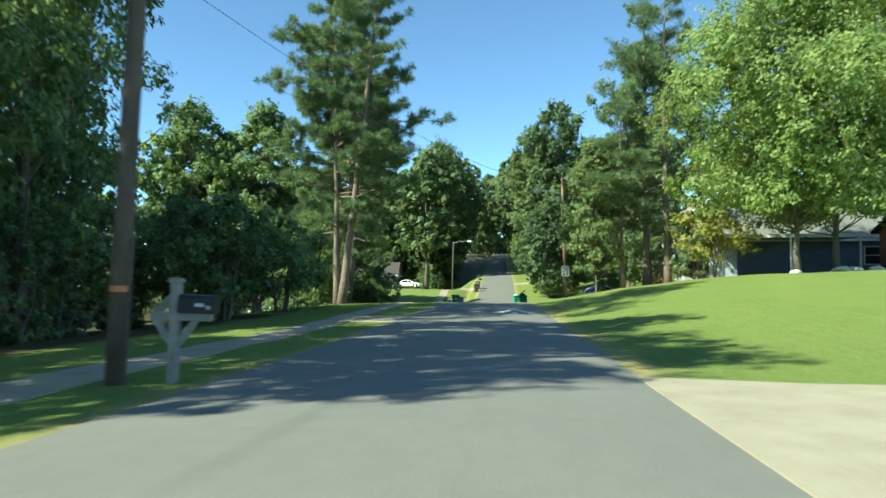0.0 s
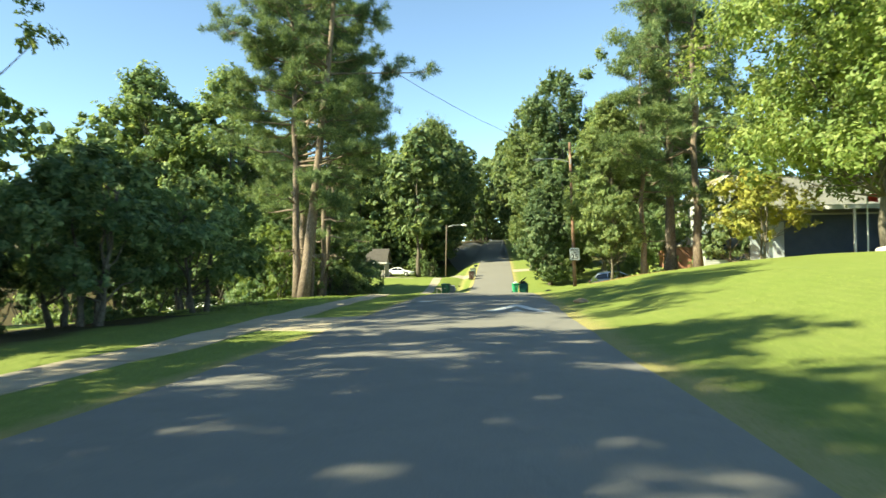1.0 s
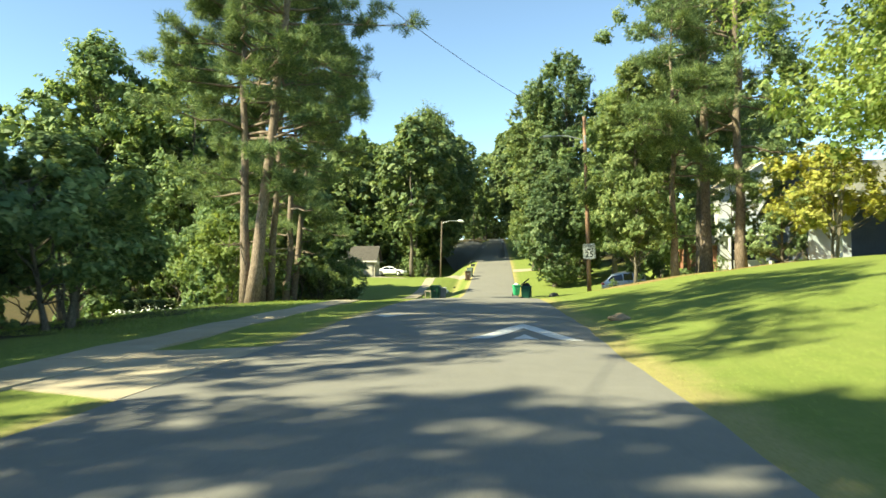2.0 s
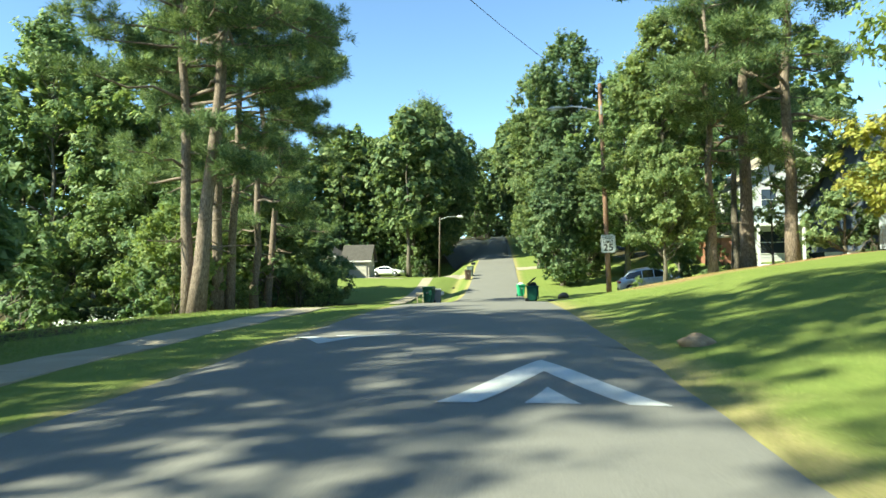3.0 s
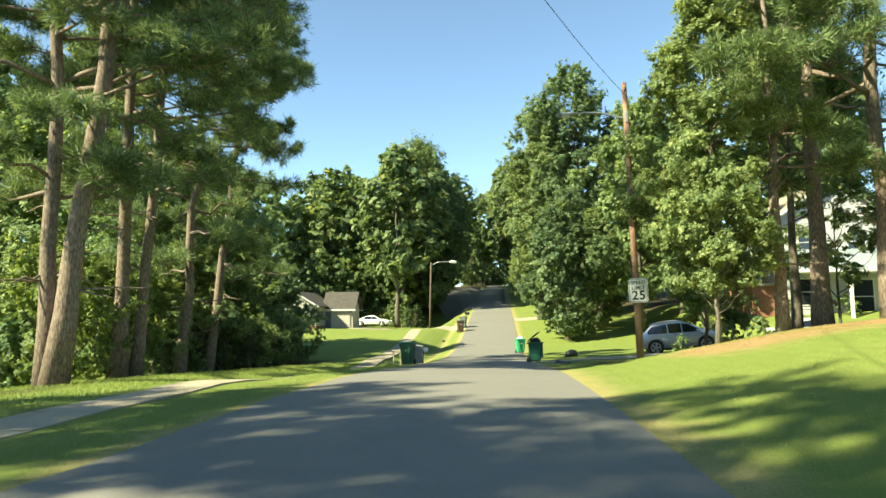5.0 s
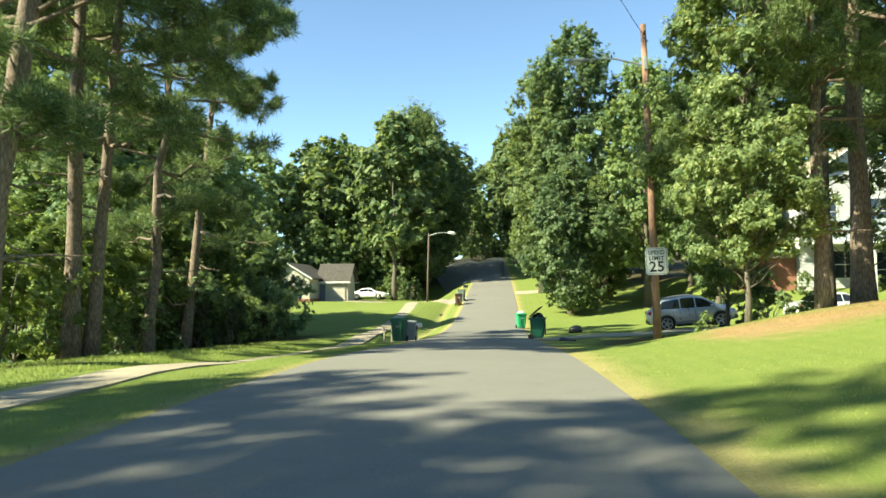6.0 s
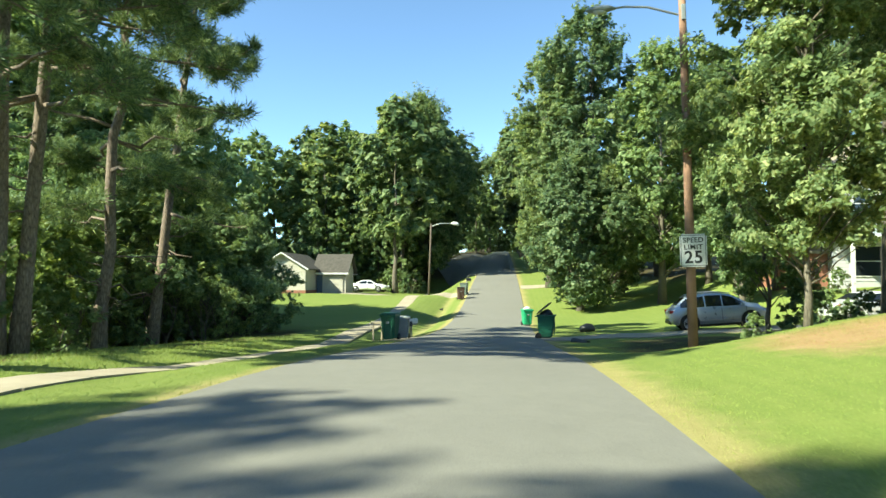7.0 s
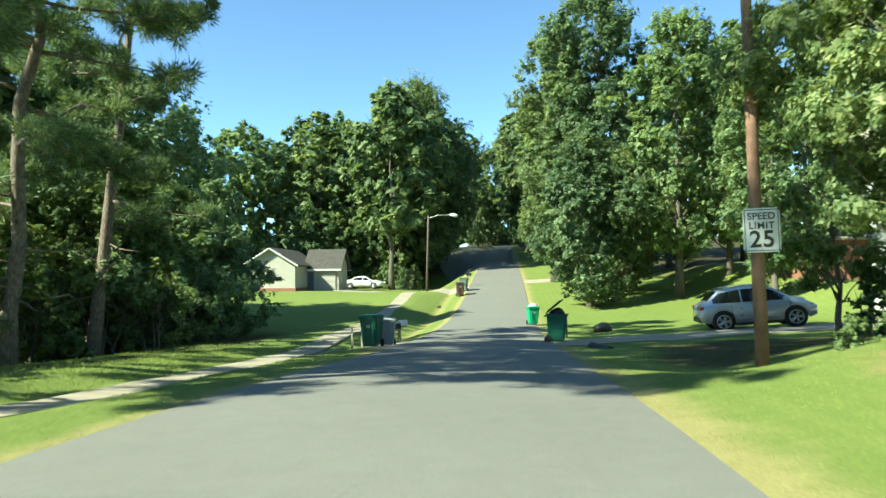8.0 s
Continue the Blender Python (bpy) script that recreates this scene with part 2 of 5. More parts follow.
def sstep(a, b, x):
    t = np.clip((np.asarray(x, float) - a) / (b - a), 0, 1)
    return t * t * (3 - 2 * t)


def hump(y):
    return 0.09 * sstep(28.0, 29.8, y) * (1 - sstep(32.2, 34.0, y))


def H(x, y):
    """Height of the ground."""
    x, y = np.asarray(x, float), np.asarray(y, float)
    p = prof(y)
    u, v = np.maximum(x - RR(y), 0), np.maximum(RL(y) - x, 0)
    rise_near = np.interp(u, [0, 1, 3, 5.7, 9, 12, 18, 40, 120], [0, 0.1, 0.42, 0.92, 1.35, 1.7, 1.95, 2.2, 3.0])
    rise_far = np.interp(u, [0, 0.8, 2, 6, 14, 30, 120], [0, 0.0, 0.06, 0.28, 0.7, 1.5, 4.0])
    line = 48.5 + 0.25 * np.minimum(u, 20)
    w = sstep(0, 1, (y - line) / 9.0)
    right = rise_near * np.interp(y, [2, 9, 20, 30], [0.0, 0.04, 0.6, 1.0]) * (1 - w) + rise_far * w
    left_near = np.interp(v, [0, 1.8, 3.2, 4.0, 8, 13, 20, 60], [0, -0.02, -0.02, -0.08, -0.2, -0.75, -1.5, -3.0])
    left_far = np.interp(v, [0, 0.8, 1.6, 2.5, 3.8, 10, 17, 30, 80], [0, -0.2, -0.45, -0.2, 0.1, -0.15, -0.2, 0.2, 3.0])
    wl = sstep(58, 74, y)
    left = left_near * (1 - wl) + left_far * wl
    yard = np.interp(v, [0, 4, 8, 14, 24, 60], [-0.5, -0.9, -0.7, -0.45, -0.5, -0.2])
    wy = sstep(92, 106, y) * (1 - sstep(128, 150, y)) * sstep(0.8, 5.0, v)
    left = left * (1 - wy) + (yard - p) * wy
    bumps = 0.03 * np.sin(x * 1.3 + 0.6 * y) * np.sin(0.9 * y - 0.4 * x) * np.clip(np.maximum(u, v) - 0.6, 0, 1)
    dip = -0.26 * sstep(44, 50, y) * (1 - sstep(63, 69, y)) * sstep(1.3, 2.2, v) * (1 - sstep(3.6, 6.0, v))
    hollow = -0.3 * np.exp(-((x - 4.4) / 2.0) ** 2 - ((y - 54.0) / 2.6) ** 2) * sstep(0.3, 1.5, u)
    dell = -0.05 * np.exp(-((x + 26.0) / 7.5) ** 2 - ((y - 62.5) / 7.0) ** 2)
    knoll = 1.5 * sstep(70.5, 77, y) * (1 - sstep(95, 110, y)) * sstep(12, 17, x)
    return p + right + left + bumps + dip + hollow + dell + knoll


def Hz(x, y):
    return float(H(x, y))

# ---- ground, road, sidewalk, drives ----
def sheet(name, xs, ys, zfun, material, drop=0.0):
    X, Y = np.meshgrid(xs, ys)
    Z = zfun(X, Y) - drop
    nx, ny = len(xs), len(ys)
    verts = np.stack([X.ravel(), Y.ravel(), Z.ravel()], 1)
    faces = [(j * nx + i, j * nx + i + 1, (j + 1) * nx + i + 1, (j + 1) * nx + i) for j in range(ny - 1) for i in range(nx - 1)]
    ob = raw(name, verts, faces, material, smooth=True)
    return ob, X.ravel(), Y.ravel()


def spaced(stops):
    out = []
    for a, b_, step in stops:
        out += list(np.arange(a, b_ - 1e-6, step))
    return np.array(out + [stops[-1][1]])


gx = spaced([(-900, -120, 60), (-120, -40, 8), (-40, -12, 1.4), (-12, -6.2, 0.5), (-6.2, -3.2, 0.25), (-3.2, -0.6, 0.65), (-0.6, 2.5, 0.25), (2.5, 16, 0.5), (16, 40, 1.5), (40, 120, 8), (120, 900, 60)])
gy = spaced([(-200, -20, 12), (-20, 75, 0.6), (75, 140, 1.5), (140, 300, 6), (300, 1200, 60)])


def under(x, y):
    on = (x > RL(y) + 0.3) & (x < RR(y) - 0.3)
    return H(x, y) - np.where(on, 0.07, 0.0)


ground, GX, GY = sheet("ground", gx, gy, under, M_GROUND)
tagged(ground, "sunlit mown lawns, dry verges and shaded woodland floor", "ground", kind="structure")
wob = 0.25 * np.sin(GY * 0.7) + 0.2 * np.sin(GY * 1.9 + 1)
dry_w = np.maximum(np.exp(-np.maximum(GX - RR(GY) - 0.05, 0) / 0.5) * (GX > RR(GY) - 0.3), 0.85 * np.exp(-np.maximum(ROAD_L - GX - 0.05, 0) / 0.3) * (GX < ROAD_L + 0.3))
dry_w = np.maximum(dry_w, 0.6 * np.exp(-((GX + 5.2) / 0.5) ** 2) * (GY > 70))
edge_y = 47.5 + 0.25 * np.clip(GX - ROAD_R, 0, 20)
straw_w = 0.82 * np.exp(-((GY - edge_y + 0.9) / 2.9) ** 2) * sstep(3.4, 5.2, GX)
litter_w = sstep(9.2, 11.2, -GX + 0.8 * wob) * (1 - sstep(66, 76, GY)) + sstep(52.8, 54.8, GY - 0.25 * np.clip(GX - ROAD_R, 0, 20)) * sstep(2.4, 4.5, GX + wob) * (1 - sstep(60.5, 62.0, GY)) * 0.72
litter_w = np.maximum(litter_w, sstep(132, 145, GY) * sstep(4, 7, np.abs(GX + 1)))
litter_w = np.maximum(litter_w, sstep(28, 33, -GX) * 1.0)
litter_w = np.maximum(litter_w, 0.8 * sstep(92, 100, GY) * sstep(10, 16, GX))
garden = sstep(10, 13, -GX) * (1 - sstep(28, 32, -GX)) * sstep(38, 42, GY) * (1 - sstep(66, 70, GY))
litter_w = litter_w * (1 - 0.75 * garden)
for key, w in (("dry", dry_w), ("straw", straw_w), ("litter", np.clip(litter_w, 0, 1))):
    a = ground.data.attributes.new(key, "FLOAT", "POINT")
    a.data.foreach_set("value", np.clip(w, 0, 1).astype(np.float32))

rx = np.array([ROAD_L, ROAD_L + 0.03, ROAD_L + 0.031, -3.2, -2.4, -1.05, 0.3, 1.1, ROAD_R - 0.031, ROAD_R - 0.03, ROAD_R])
ry = spaced([(-60, 20, 2.0), (20, 27, 1.0), (27, 36, 0.25), (36, 80, 1.5), (80, 320, 5)])
RXm, RYm = np.meshgrid(rx, ry)
edge_wave = 0.025 * np.sin(RYm * 0.9) + 0.02 * np.sin(RYm * 2.3 + 1)
RXm = np.where(RXm > 1.0, RXm + RR(RYm) - ROAD_R, np.where(RXm < -3.0, RXm + RL(RYm) - ROAD_L, RXm))


def road_z(x, y):
    camber = 0.05 * (1 - ((x + 1.05) / 2.8) ** 2)
    return prof(y) + hump(y) * np.clip((2.8 - np.abs(x + 1.05)) / 0.3, 0, 1) + camber + 0.012


verts = np.stack([(RXm + edge_wave * (np.abs(RXm + 1.05) > 2.7)).ravel(), RYm.ravel(), np.where((RXm < RL(RYm) + 0.01) | (RXm > RR(RYm) - 0.01), prof(RYm) - 0.05, road_z(RXm, RYm)).ravel()], 1)
nx = len(rx)
faces = [(j * nx + i, j * nx + i + 1, (j + 1) * nx + i + 1, (j + 1) * nx + i) for j in range(len(ry) - 1) for i in range(nx - 1)]
road = raw("road", verts, faces, M_ROAD, smooth=True)
for k, pl in enumerate(road.data.polygons):
    if k % (nx - 1) in (0, 1, nx - 3, nx - 2):
        pl.use_smooth = False
road = tagged(road, "worn grey asphalt lane with a speed hump", "road", kind="structure")


def rz(x, y):
    return float(road_z(np.float64(x), np.float64(y)))


# painted chevrons on the hump
def flat_shape(outline, cx, cy, sy, lift=0.006):
    """A painted shape draped on the road, cut in short rows."""
    bm = bmesh.new()
    vs = [bm.verts.new((x, y, 0)) for x, y in outline]
    bm.faces.new(vs)
    for k in range(-10, 30):
        y = k * 0.2 + 0.013
        bmesh.ops.bisect_plane(bm, geom=bm.verts[:] + bm.edges[:] + bm.faces[:], plane_co=(0, y, 0), plane_no=(0, 1, 0))
    for v in bm.verts:
        x, y = cx + v.co.x * sy, cy + v.co.y * sy
        v.co = (x, y, rz(x, y) + lift)
    bmesh.ops.recalc_face_normals(bm, faces=bm.faces)
    for f in bm.faces:
        if f.normal.z < 0:
            f.normal_flip()
    return bm


for cx, cy, sgn, side in ((0.38, 27.9, 1, "right lane"), (-2.72, 33.6, -1, "left lane")):
    mark = thing("hump_marking", pose(0, 0, 0), "white painted chevron on the asphalt speed hump", "road marking", "speed hump markings")
    part("chevron", flat_shape([(-1.0, 0), (-0.64, 0), (0, 1.3), (0.64, 0), (1.0, 0), (0, 1.95)], cx, cy, sgn), M_PAINT, mark)
    part("triangle", flat_shape([(-0.24, 0), (0.24, 0), (0, 0.65)], cx, cy, sgn), M_PAINT, mark)

# sidewalk of concrete slabs
def walk_x(y):
    return float(np.interp(y, [-30, 20, 48, 77, 88, 115, 160], [-5.85, -5.97, -6.6, -7.9, -8.3, -9.6, -11.5]))


sidewalk = thing("sidewalk", pose(0, 0, 0), "pale concrete sidewalk of jointed slabs", "sidewalk", kind="structure")
y = -18.0
rnd = random.Random(5)
while y < 121:
    y1 = y + 1.5
    bm = bmesh.new()
    g = 0.012
    tilt = rnd.uniform(-0.008, 0.008)
    pts = []
    for yy in (y + g, y1 - g):
        for s in (-0.55, 0.55):
            x = walk_x(yy) + s
            pts.append((x, yy, Hz(walk_x(yy), yy) + 0.022 + tilt * s))
    t = [bm.verts.new(p) for p in pts]
    lo = [bm.verts.new((p[0], p[1], p[2] - 0.14)) for p in pts]
    for f in ((t[0], t[1], t[3], t[2]), (lo[0], lo[1], t[1], t[0]), (lo[1], lo[3], t[3], t[1]), (lo[3], lo[2], t[2], t[3]), (lo[2], lo[0], t[0], t[2])):
        bm.faces.new(f)
    bmesh.ops.recalc_face_normals(bm, faces=bm.faces)
    part("slab", bm, M_CONC, sidewalk)
    y = y1


def draped(name, corners, material, label, lift=0.03, nu=14, nv=10, category="driveway"):
    """A four-cornered pavement laid on the ground."""
    a, b_, c_, d = [np.array(p, float) for p in corners]
    verts, faces = [], []
    for j in range(nv + 1):
        for i in range(nu + 1):
            s, t = i / nu, j / nv
            p = (1 - t) * ((1 - s) * a + s * b_) + t * ((1 - s) * d + s * c_)
            verts.append((p[0], p[1], Hz(*p) + lift))
    w = nu + 1
    for j in range(nv):
        for i in range(nu):
            faces.append((j * w + i, j * w + i + 1, (j + 1) * w + i + 1, (j + 1) * w + i))
    rim = [i for i in range(w)] + [j * w + nu for j in range(1, nv + 1)] + [nv * w + i for i in range(nu - 1, -1, -1)] + [j * w for j in range(nv - 1, 0, -1)]
    base = len(verts)
    for k in rim:
        verts.append((verts[k][0], verts[k][1], verts[k][2] - 0.2))
    for k in range(len(rim)):
        k2 = (k + 1) % len(rim)
        faces.append((rim[k], base + k, base + k2, rim[k2]))
    ob = raw(name, verts, faces, material)
    return tagged(ob, label, category, kind="structure")


draped("driveway_near", [(1.82, 2.6), (16, 1.6), (16, 6.6), (1.78, 9.4)], M_CONC, "pale concrete driveway apron beside the road")
draped("driveway_left", [(-6.1, 23.6), (-3.8, 22.6), (-3.8, 27.0), (-6.1, 26.2)], M_CONC, "pale concrete driveway apron crossing the verge", 0.02)
draped("driveway_suv", [(1.38, 62.2), (26, 67.6), (25.5, 71.6), (1.38, 65.6)], M_CONC, "grey concrete driveway with a parked car", 0.035, 26, 6)
draped("driveway_house", [(-26, 112.0), (-3.72, 97.0), (-3.76, 100.5), (-26, 120.5)], M_CONC, "pale concrete driveway in front of the garage", 0.03, 26, 6)
draped("driveway_bins", [(-6.6, 61.2), (-3.8, 60.6), (-3.8, 65.0), (-6.6, 64.4)], M_CONC, "pale concrete driveway apron behind the bins", 0.02)
draped("side_street", [(-11.8, 146), (-4.0, 119), (-4.0, 215), (-12.0, 213)], M_ROAD, "worn asphalt side street in the shade of the woods", 0.06, 16, 24, "road")
# bare sandy soil on the right verge, laid as a sheet of the concrete material
draped("sandy_patch_far", [(1.25, 102.5), (6.0, 103.5), (6.0, 105.5), (1.2, 105.8)], M_CONC, "pale patch of bare sandy soil up the road", 0.03, 8, 4)

# ---- trees ----
def facets(name, v, material, parent):
    """Loose three-cornered faces, from an array of n x 3 corners."""
    n_ = len(v)
    me = bpy.data.meshes.new(name)
    me.vertices.add(n_ * 3)
    me.vertices.foreach_set("co", v.astype(np.float32).ravel())
    me.loops.add(n_ * 3)
    me.loops.foreach_set("vertex_index", np.arange(n_ * 3, dtype=np.int32))
    me.polygons.add(n_)
    me.polygons.foreach_set("loop_start", np.arange(0, n_ * 3, 3, dtype=np.int32))
    me.update(calc_edges=True)
    me.materials.append(material)
    ob = new(name, me)
    ob.parent = parent
    return ob


def leaf_mesh(name, centres, normals, sizes, material, parent, rng, long=1.5):
    """Many small pointed leaves round the given places."""
    n_ = len(centres)
    nrm = normals + rng.normal(0, 0.42, (n_, 3))
    nrm /= np.linalg.norm(nrm, axis=1)[:, None] + 1e-9
    ref = rng.normal(0, 1, (n_, 3))
    a = np.cross(nrm, ref)
    a /= np.linalg.norm(a, axis=1)[:, None] + 1e-9
    b_ = np.cross(nrm, a)
    s = sizes[:, None]
    v = np.empty((n_, 3, 3))
    v[:, 0] = centres - a * s * long * 0.5 - b_ * s * 0.42
    v[:, 1] = centres - a * s * long * 0.4 + b_ * s * 0.46
    v[:, 2] = centres + a * s * long * 0.55
    return facets(name, v, material, parent)


def needle_mesh(name, centres, dirs, lengths, material, parent, rng, width=0.07):
    """Needle tufts as slim three-cornered blades."""
    n_ = len(centres)
    d = dirs / (np.linalg.norm(dirs, axis=1)[:, None] + 1e-9)
    side = np.cross(d, rng.normal(0, 1, (n_, 3)))
    side /= np.linalg.norm(side, axis=1)[:, None] + 1e-9
    v = np.empty((n_, 3, 3))
    v[:, 0] = centres - side * (lengths * width)[:, None]
    v[:, 1] = centres + side * (lengths * width)[:, None]
    v[:, 2] = centres + d * lengths[:, None]
    return facets(name, v, material, parent)


def ball(rng, k):
    v = rng.normal(0, 1, (k, 3))
    return v / (np.linalg.norm(v, axis=1)[:, None] + 1e-9)


def bent(rng, p0, p1, k=5, sway=0.06):
    p0, p1 = np.array(p0, float), np.array(p1, float)
    ln = np.linalg.norm(p1 - p0)
    pts = [p0 + (p1 - p0) * i / k for i in range(k + 1)]
    off = rng.normal(0, sway * ln, 3)
    return [p + off * math.sin(math.pi * i / k) * (0.5 + 0.5 * math.sin(2.2 * i)) for i, p in enumerate(pts)]


def broadleaf(name, m, seed, height, spread, base, trunk_r, leaves, leaf, leaf_m, bark_m, label, category="tree", group="", clumps=90, shape=1.0, lean=(0, 0), fork=0, top=0.55, stems=1, plume=1.0):
    """height of the top, spread: radius of the crown, base: height of the crown's underside; top: where the crown is widest."""
    rng = np.random.default_rng(seed)
    ob = thing(name, m, label, category, group)
    # clump centres inside an uneven egg
    cs, rs = [], []
    tries = 0
    ph = rng.uniform(0, 6.28, 6)
    while len(cs) < clumps and tries < 20000:
        tries += 1
        t = rng.uniform(0, 1)
        a = rng.uniform(0, 2 * math.pi)
        if t < top:
            env = (0.55 + 0.45 * math.sin(0.5 * math.pi * t / top))
        else:
            env = math.cos(0.5 * math.pi * (t - top) / (1 - top)) ** (0.7 * shape)
        env *= 1 + 0.24 * math.sin(3 * a + ph[0] + 5 * t) + 0.19 * math.sin(5 * a + ph[1] - 9 * t) + 0.15 * math.sin(14 * t + ph[2] + a)
        r = spread * env * (rng.uniform(0.15, 1.0) ** 0.45)
        z = base + t * (height - base)
        c = np.array([r * math.cos(a) + lean[0] * z, r * math.sin(a) + lean[1] * z, z])
        rad = spread * rng.uniform(0.13, 0.27)
        if all(np.linalg.norm(c - o) > 0.55 * max(rad, q) for o, q in zip(cs, rs)):
            cs.append(c)
            rs.append(rad)
    cs, rs = np.array(cs), np.array(rs)
    # trunk and limbs
    bm = bmesh.new()
    for s_ in range(stems):
        ox, oy = (rng.uniform(-0.5, 0.5), rng.uniform(-0.5, 0.5)) if stems > 1 else (0, 0)
        topz = base + 0.72 * (height - base)
        tp = bent(rng, (ox, oy, -0.3), (lean[0] * topz + ox * 3, lean[1] * topz + oy * 3, topz), 8, 0.02)
        tr = [trunk_r * (1.5 if i == 0 else 1.12 if i == 1 else 1 - 0.85 * i / 8) for i in range(9)]
        tube(bm, tp, tr, 10)
    order = rng.permutation(len(cs))[: max(8, clumps // (3 if leaves > 8000 else 9))]
    for k in order:
        c = cs[k]
        zb = max(base * 0.75, c[2] - 0.55 * np.hypot(c[0], c[1]) - 0.6)
        zb = min(zb, topz * 0.97)
        f = zb / topz
        i0 = min(7, max(0, int(f * 8)))
        p0 = np.array(tp[i0]) + (np.array(tp[i0 + 1]) - np.array(tp[i0])) * (f * 8 - i0)
        r0 = max(0.03, trunk_r * (1 - 0.8 * f) * 0.42)
        tube(bm, bent(rng, p0, c, 4, 0.08), [r0, r0 * 0.75, r0 * 0.55, r0 * 0.35, r0 * 0.15], 5)
    part("trunk", bm, bark_m, ob, smooth=True)
    # leaves: shells of the clumps, thinned below
    share = rs ** 2
    cnt = np.maximum(4, (leaves * share / share.sum()).astype(int))
    P, N = [], []
    for c, r, k in zip(cs, rs, cnt):
        k = int(k)
        nt = max(4, k // 16)
        way = ball(rng, nt)
        way[:, 2] += 0.25
        twigs = way * (r * rng.uniform(0.45, 1.1, nt))[:, None] * np.array([1.1, 1.1, 0.85 * plume])
        i = rng.integers(0, nt, k)
        q = twigs[i] * rng.uniform(0.72, 1.12, k)[:, None] + rng.normal(0, min(0.11 * r, 0.22), (k, 3))
        d = q / (np.linalg.norm(q, axis=1)[:, None] + 1e-6)
        P.append(c + q)
        o = c - np.array([0, 0, base + 0.4 * (height - base)])
        N.append(0.85 * d + 0.4 * o / (np.linalg.norm(o) + 0.1) + np.array([0, 0, 0.45]))
    P, N = np.concatenate(P), np.concatenate(N)
    leaf_mesh("crown", P, N, leaf * rng.uniform(0.6, 1.35, len(P)), leaf_m, ob, rng)
    return ob


def pine(name, m, seed, height, base, spread, trunk_r, needles, label, group="", lean=(0, 0), length=0.24, dead=5):
    """A tall pine: bare trunk, uneven limbs that carry flat plates of needle tufts."""
    rng = np.random.default_rng(seed)
    ob = thing(name, m, label, "pine tree", group)
    bm = bmesh.new()
    tp = bent(rng, (0, 0, -0.4), (lean[0] * height, lean[1] * height, height), 12, 0.012)
    tr = [trunk_r * (1.45 if i == 0 else 1.08 if i == 1 else 1 - 0.9 * (i / 12) ** 1.2) for i in range(13)]
    tube(bm, tp, tr, 12)

    def on_trunk(z):
        f = min(11.99, max(0, z / height * 12))
        i = int(f)
        return np.array(tp[i]) + (np.array(tp[i + 1]) - np.array(tp[i])) * (f - i), tr[min(12, i + 1)]
    tufts, tdir, trad = [], [], []
    z = base
    while z < height - 0.4:
        t = (z - base) / (height - base)
        env = spread * (math.sin(math.pi * min(1, 0.28 + 0.75 * t)) ** 0.8) * rng.uniform(0.55, 1.15)
        for k in range(rng.integers(2, 5)):
            a = rng.uniform(0, 2 * math.pi)
            ln = min(1.18 * spread, max(0.7, env * rng.uniform(0.5, 1.1)))
            p0, r0 = on_trunk(z + rng.uniform(-0.3, 0.3))
            up = rng.uniform(-0.22, 0.22) + 0.45 * t
            end = p0 + np.array([ln * math.cos(a), ln * math.sin(a), ln * up])
            r1 = min(r0 * 0.5, 0.03 + 0.018 * ln)
            limb = bent(rng, p0, end, 4, 0.07)
            tube(bm, limb, [r1, r1 * 0.8, r1 * 0.6, r1 * 0.4, r1 * 0.2], 5)
            ntw = int(5 + ln * 2.6)
            out = (end - p0) / (np.linalg.norm(end - p0) + 1e-6)
            side = np.array([-out[1], out[0], 0.0])
            plates = [(1.0, 0.0)] + [(rng.uniform(0.5, 0.92), rng.normal(0, 0.2 * ln)) for q in range(int(ln / 1.25))]
            for q in range(ntw):
                s, off = plates[q % len(plates)]
                i = min(3, int(s * 4))
                c = np.array(limb[i]) + (np.array(limb[i + 1]) - np.array(limb[i])) * (s * 4 - i)
                arm = side * off + out * rng.normal(0.15, 0.34) + side * rng.normal(0, 0.36) + np.array([0, 0, rng.normal(0.14, 0.13)])
                tube(bm, [c, c + arm], [0.018, 0.008], 3, False)
                for f in (1.0, rng.uniform(0.55, 0.85)):
                    tufts.append(c + arm * f + rng.normal(0, 0.06, 3))
                    tdir.append(arm / (np.linalg.norm(arm) + 1e-6) + np.array([0, 0, 0.35]))
                    trad.append(rng.uniform(0.7, 1.25))
        z += rng.uniform(0.6, 1.15) * (1.0 if t > 0.25 else 1.5)
    for k in range(dead):
        zz = rng.uniform(base * 0.45, base)
        p0, r0 = on_trunk(zz)
        a = rng.uniform(0, 2 * math.pi)
        ln = rng.uniform(0.6, 2.2)
        tube(bm, bent(rng, p0, p0 + np.array([ln * math.cos(a), ln * math.sin(a), rng.uniform(-0.5, 0.5)]), 4, 0.12), [0.045, 0.035, 0.028, 0.02, 0.008], 5)
    part("trunk", bm, M_PINE_BARK, ob, smooth=True)
    tufts, tdir, trad = np.array(tufts), np.array(tdir), np.array(trad)
    per = max(12, needles // len(tufts))
    C, D, R = np.repeat(tufts, per, 0), np.repeat(tdir, per, 0), np.repeat(trad, per)
    d = ball(rng, len(C)) + 0.55 * D
    d /= np.linalg.norm(d, axis=1)[:, None] + 1e-9
    C = C + d * (R * rng.uniform(0.02, 0.2, len(C)))[:, None] + rng.normal(0, 0.07, d.shape)
    needle_mesh("needles", C, d, length * R * rng.uniform(0.7, 1.3, len(C)), M_NEEDLE, ob, rng, 0.06)
    return ob


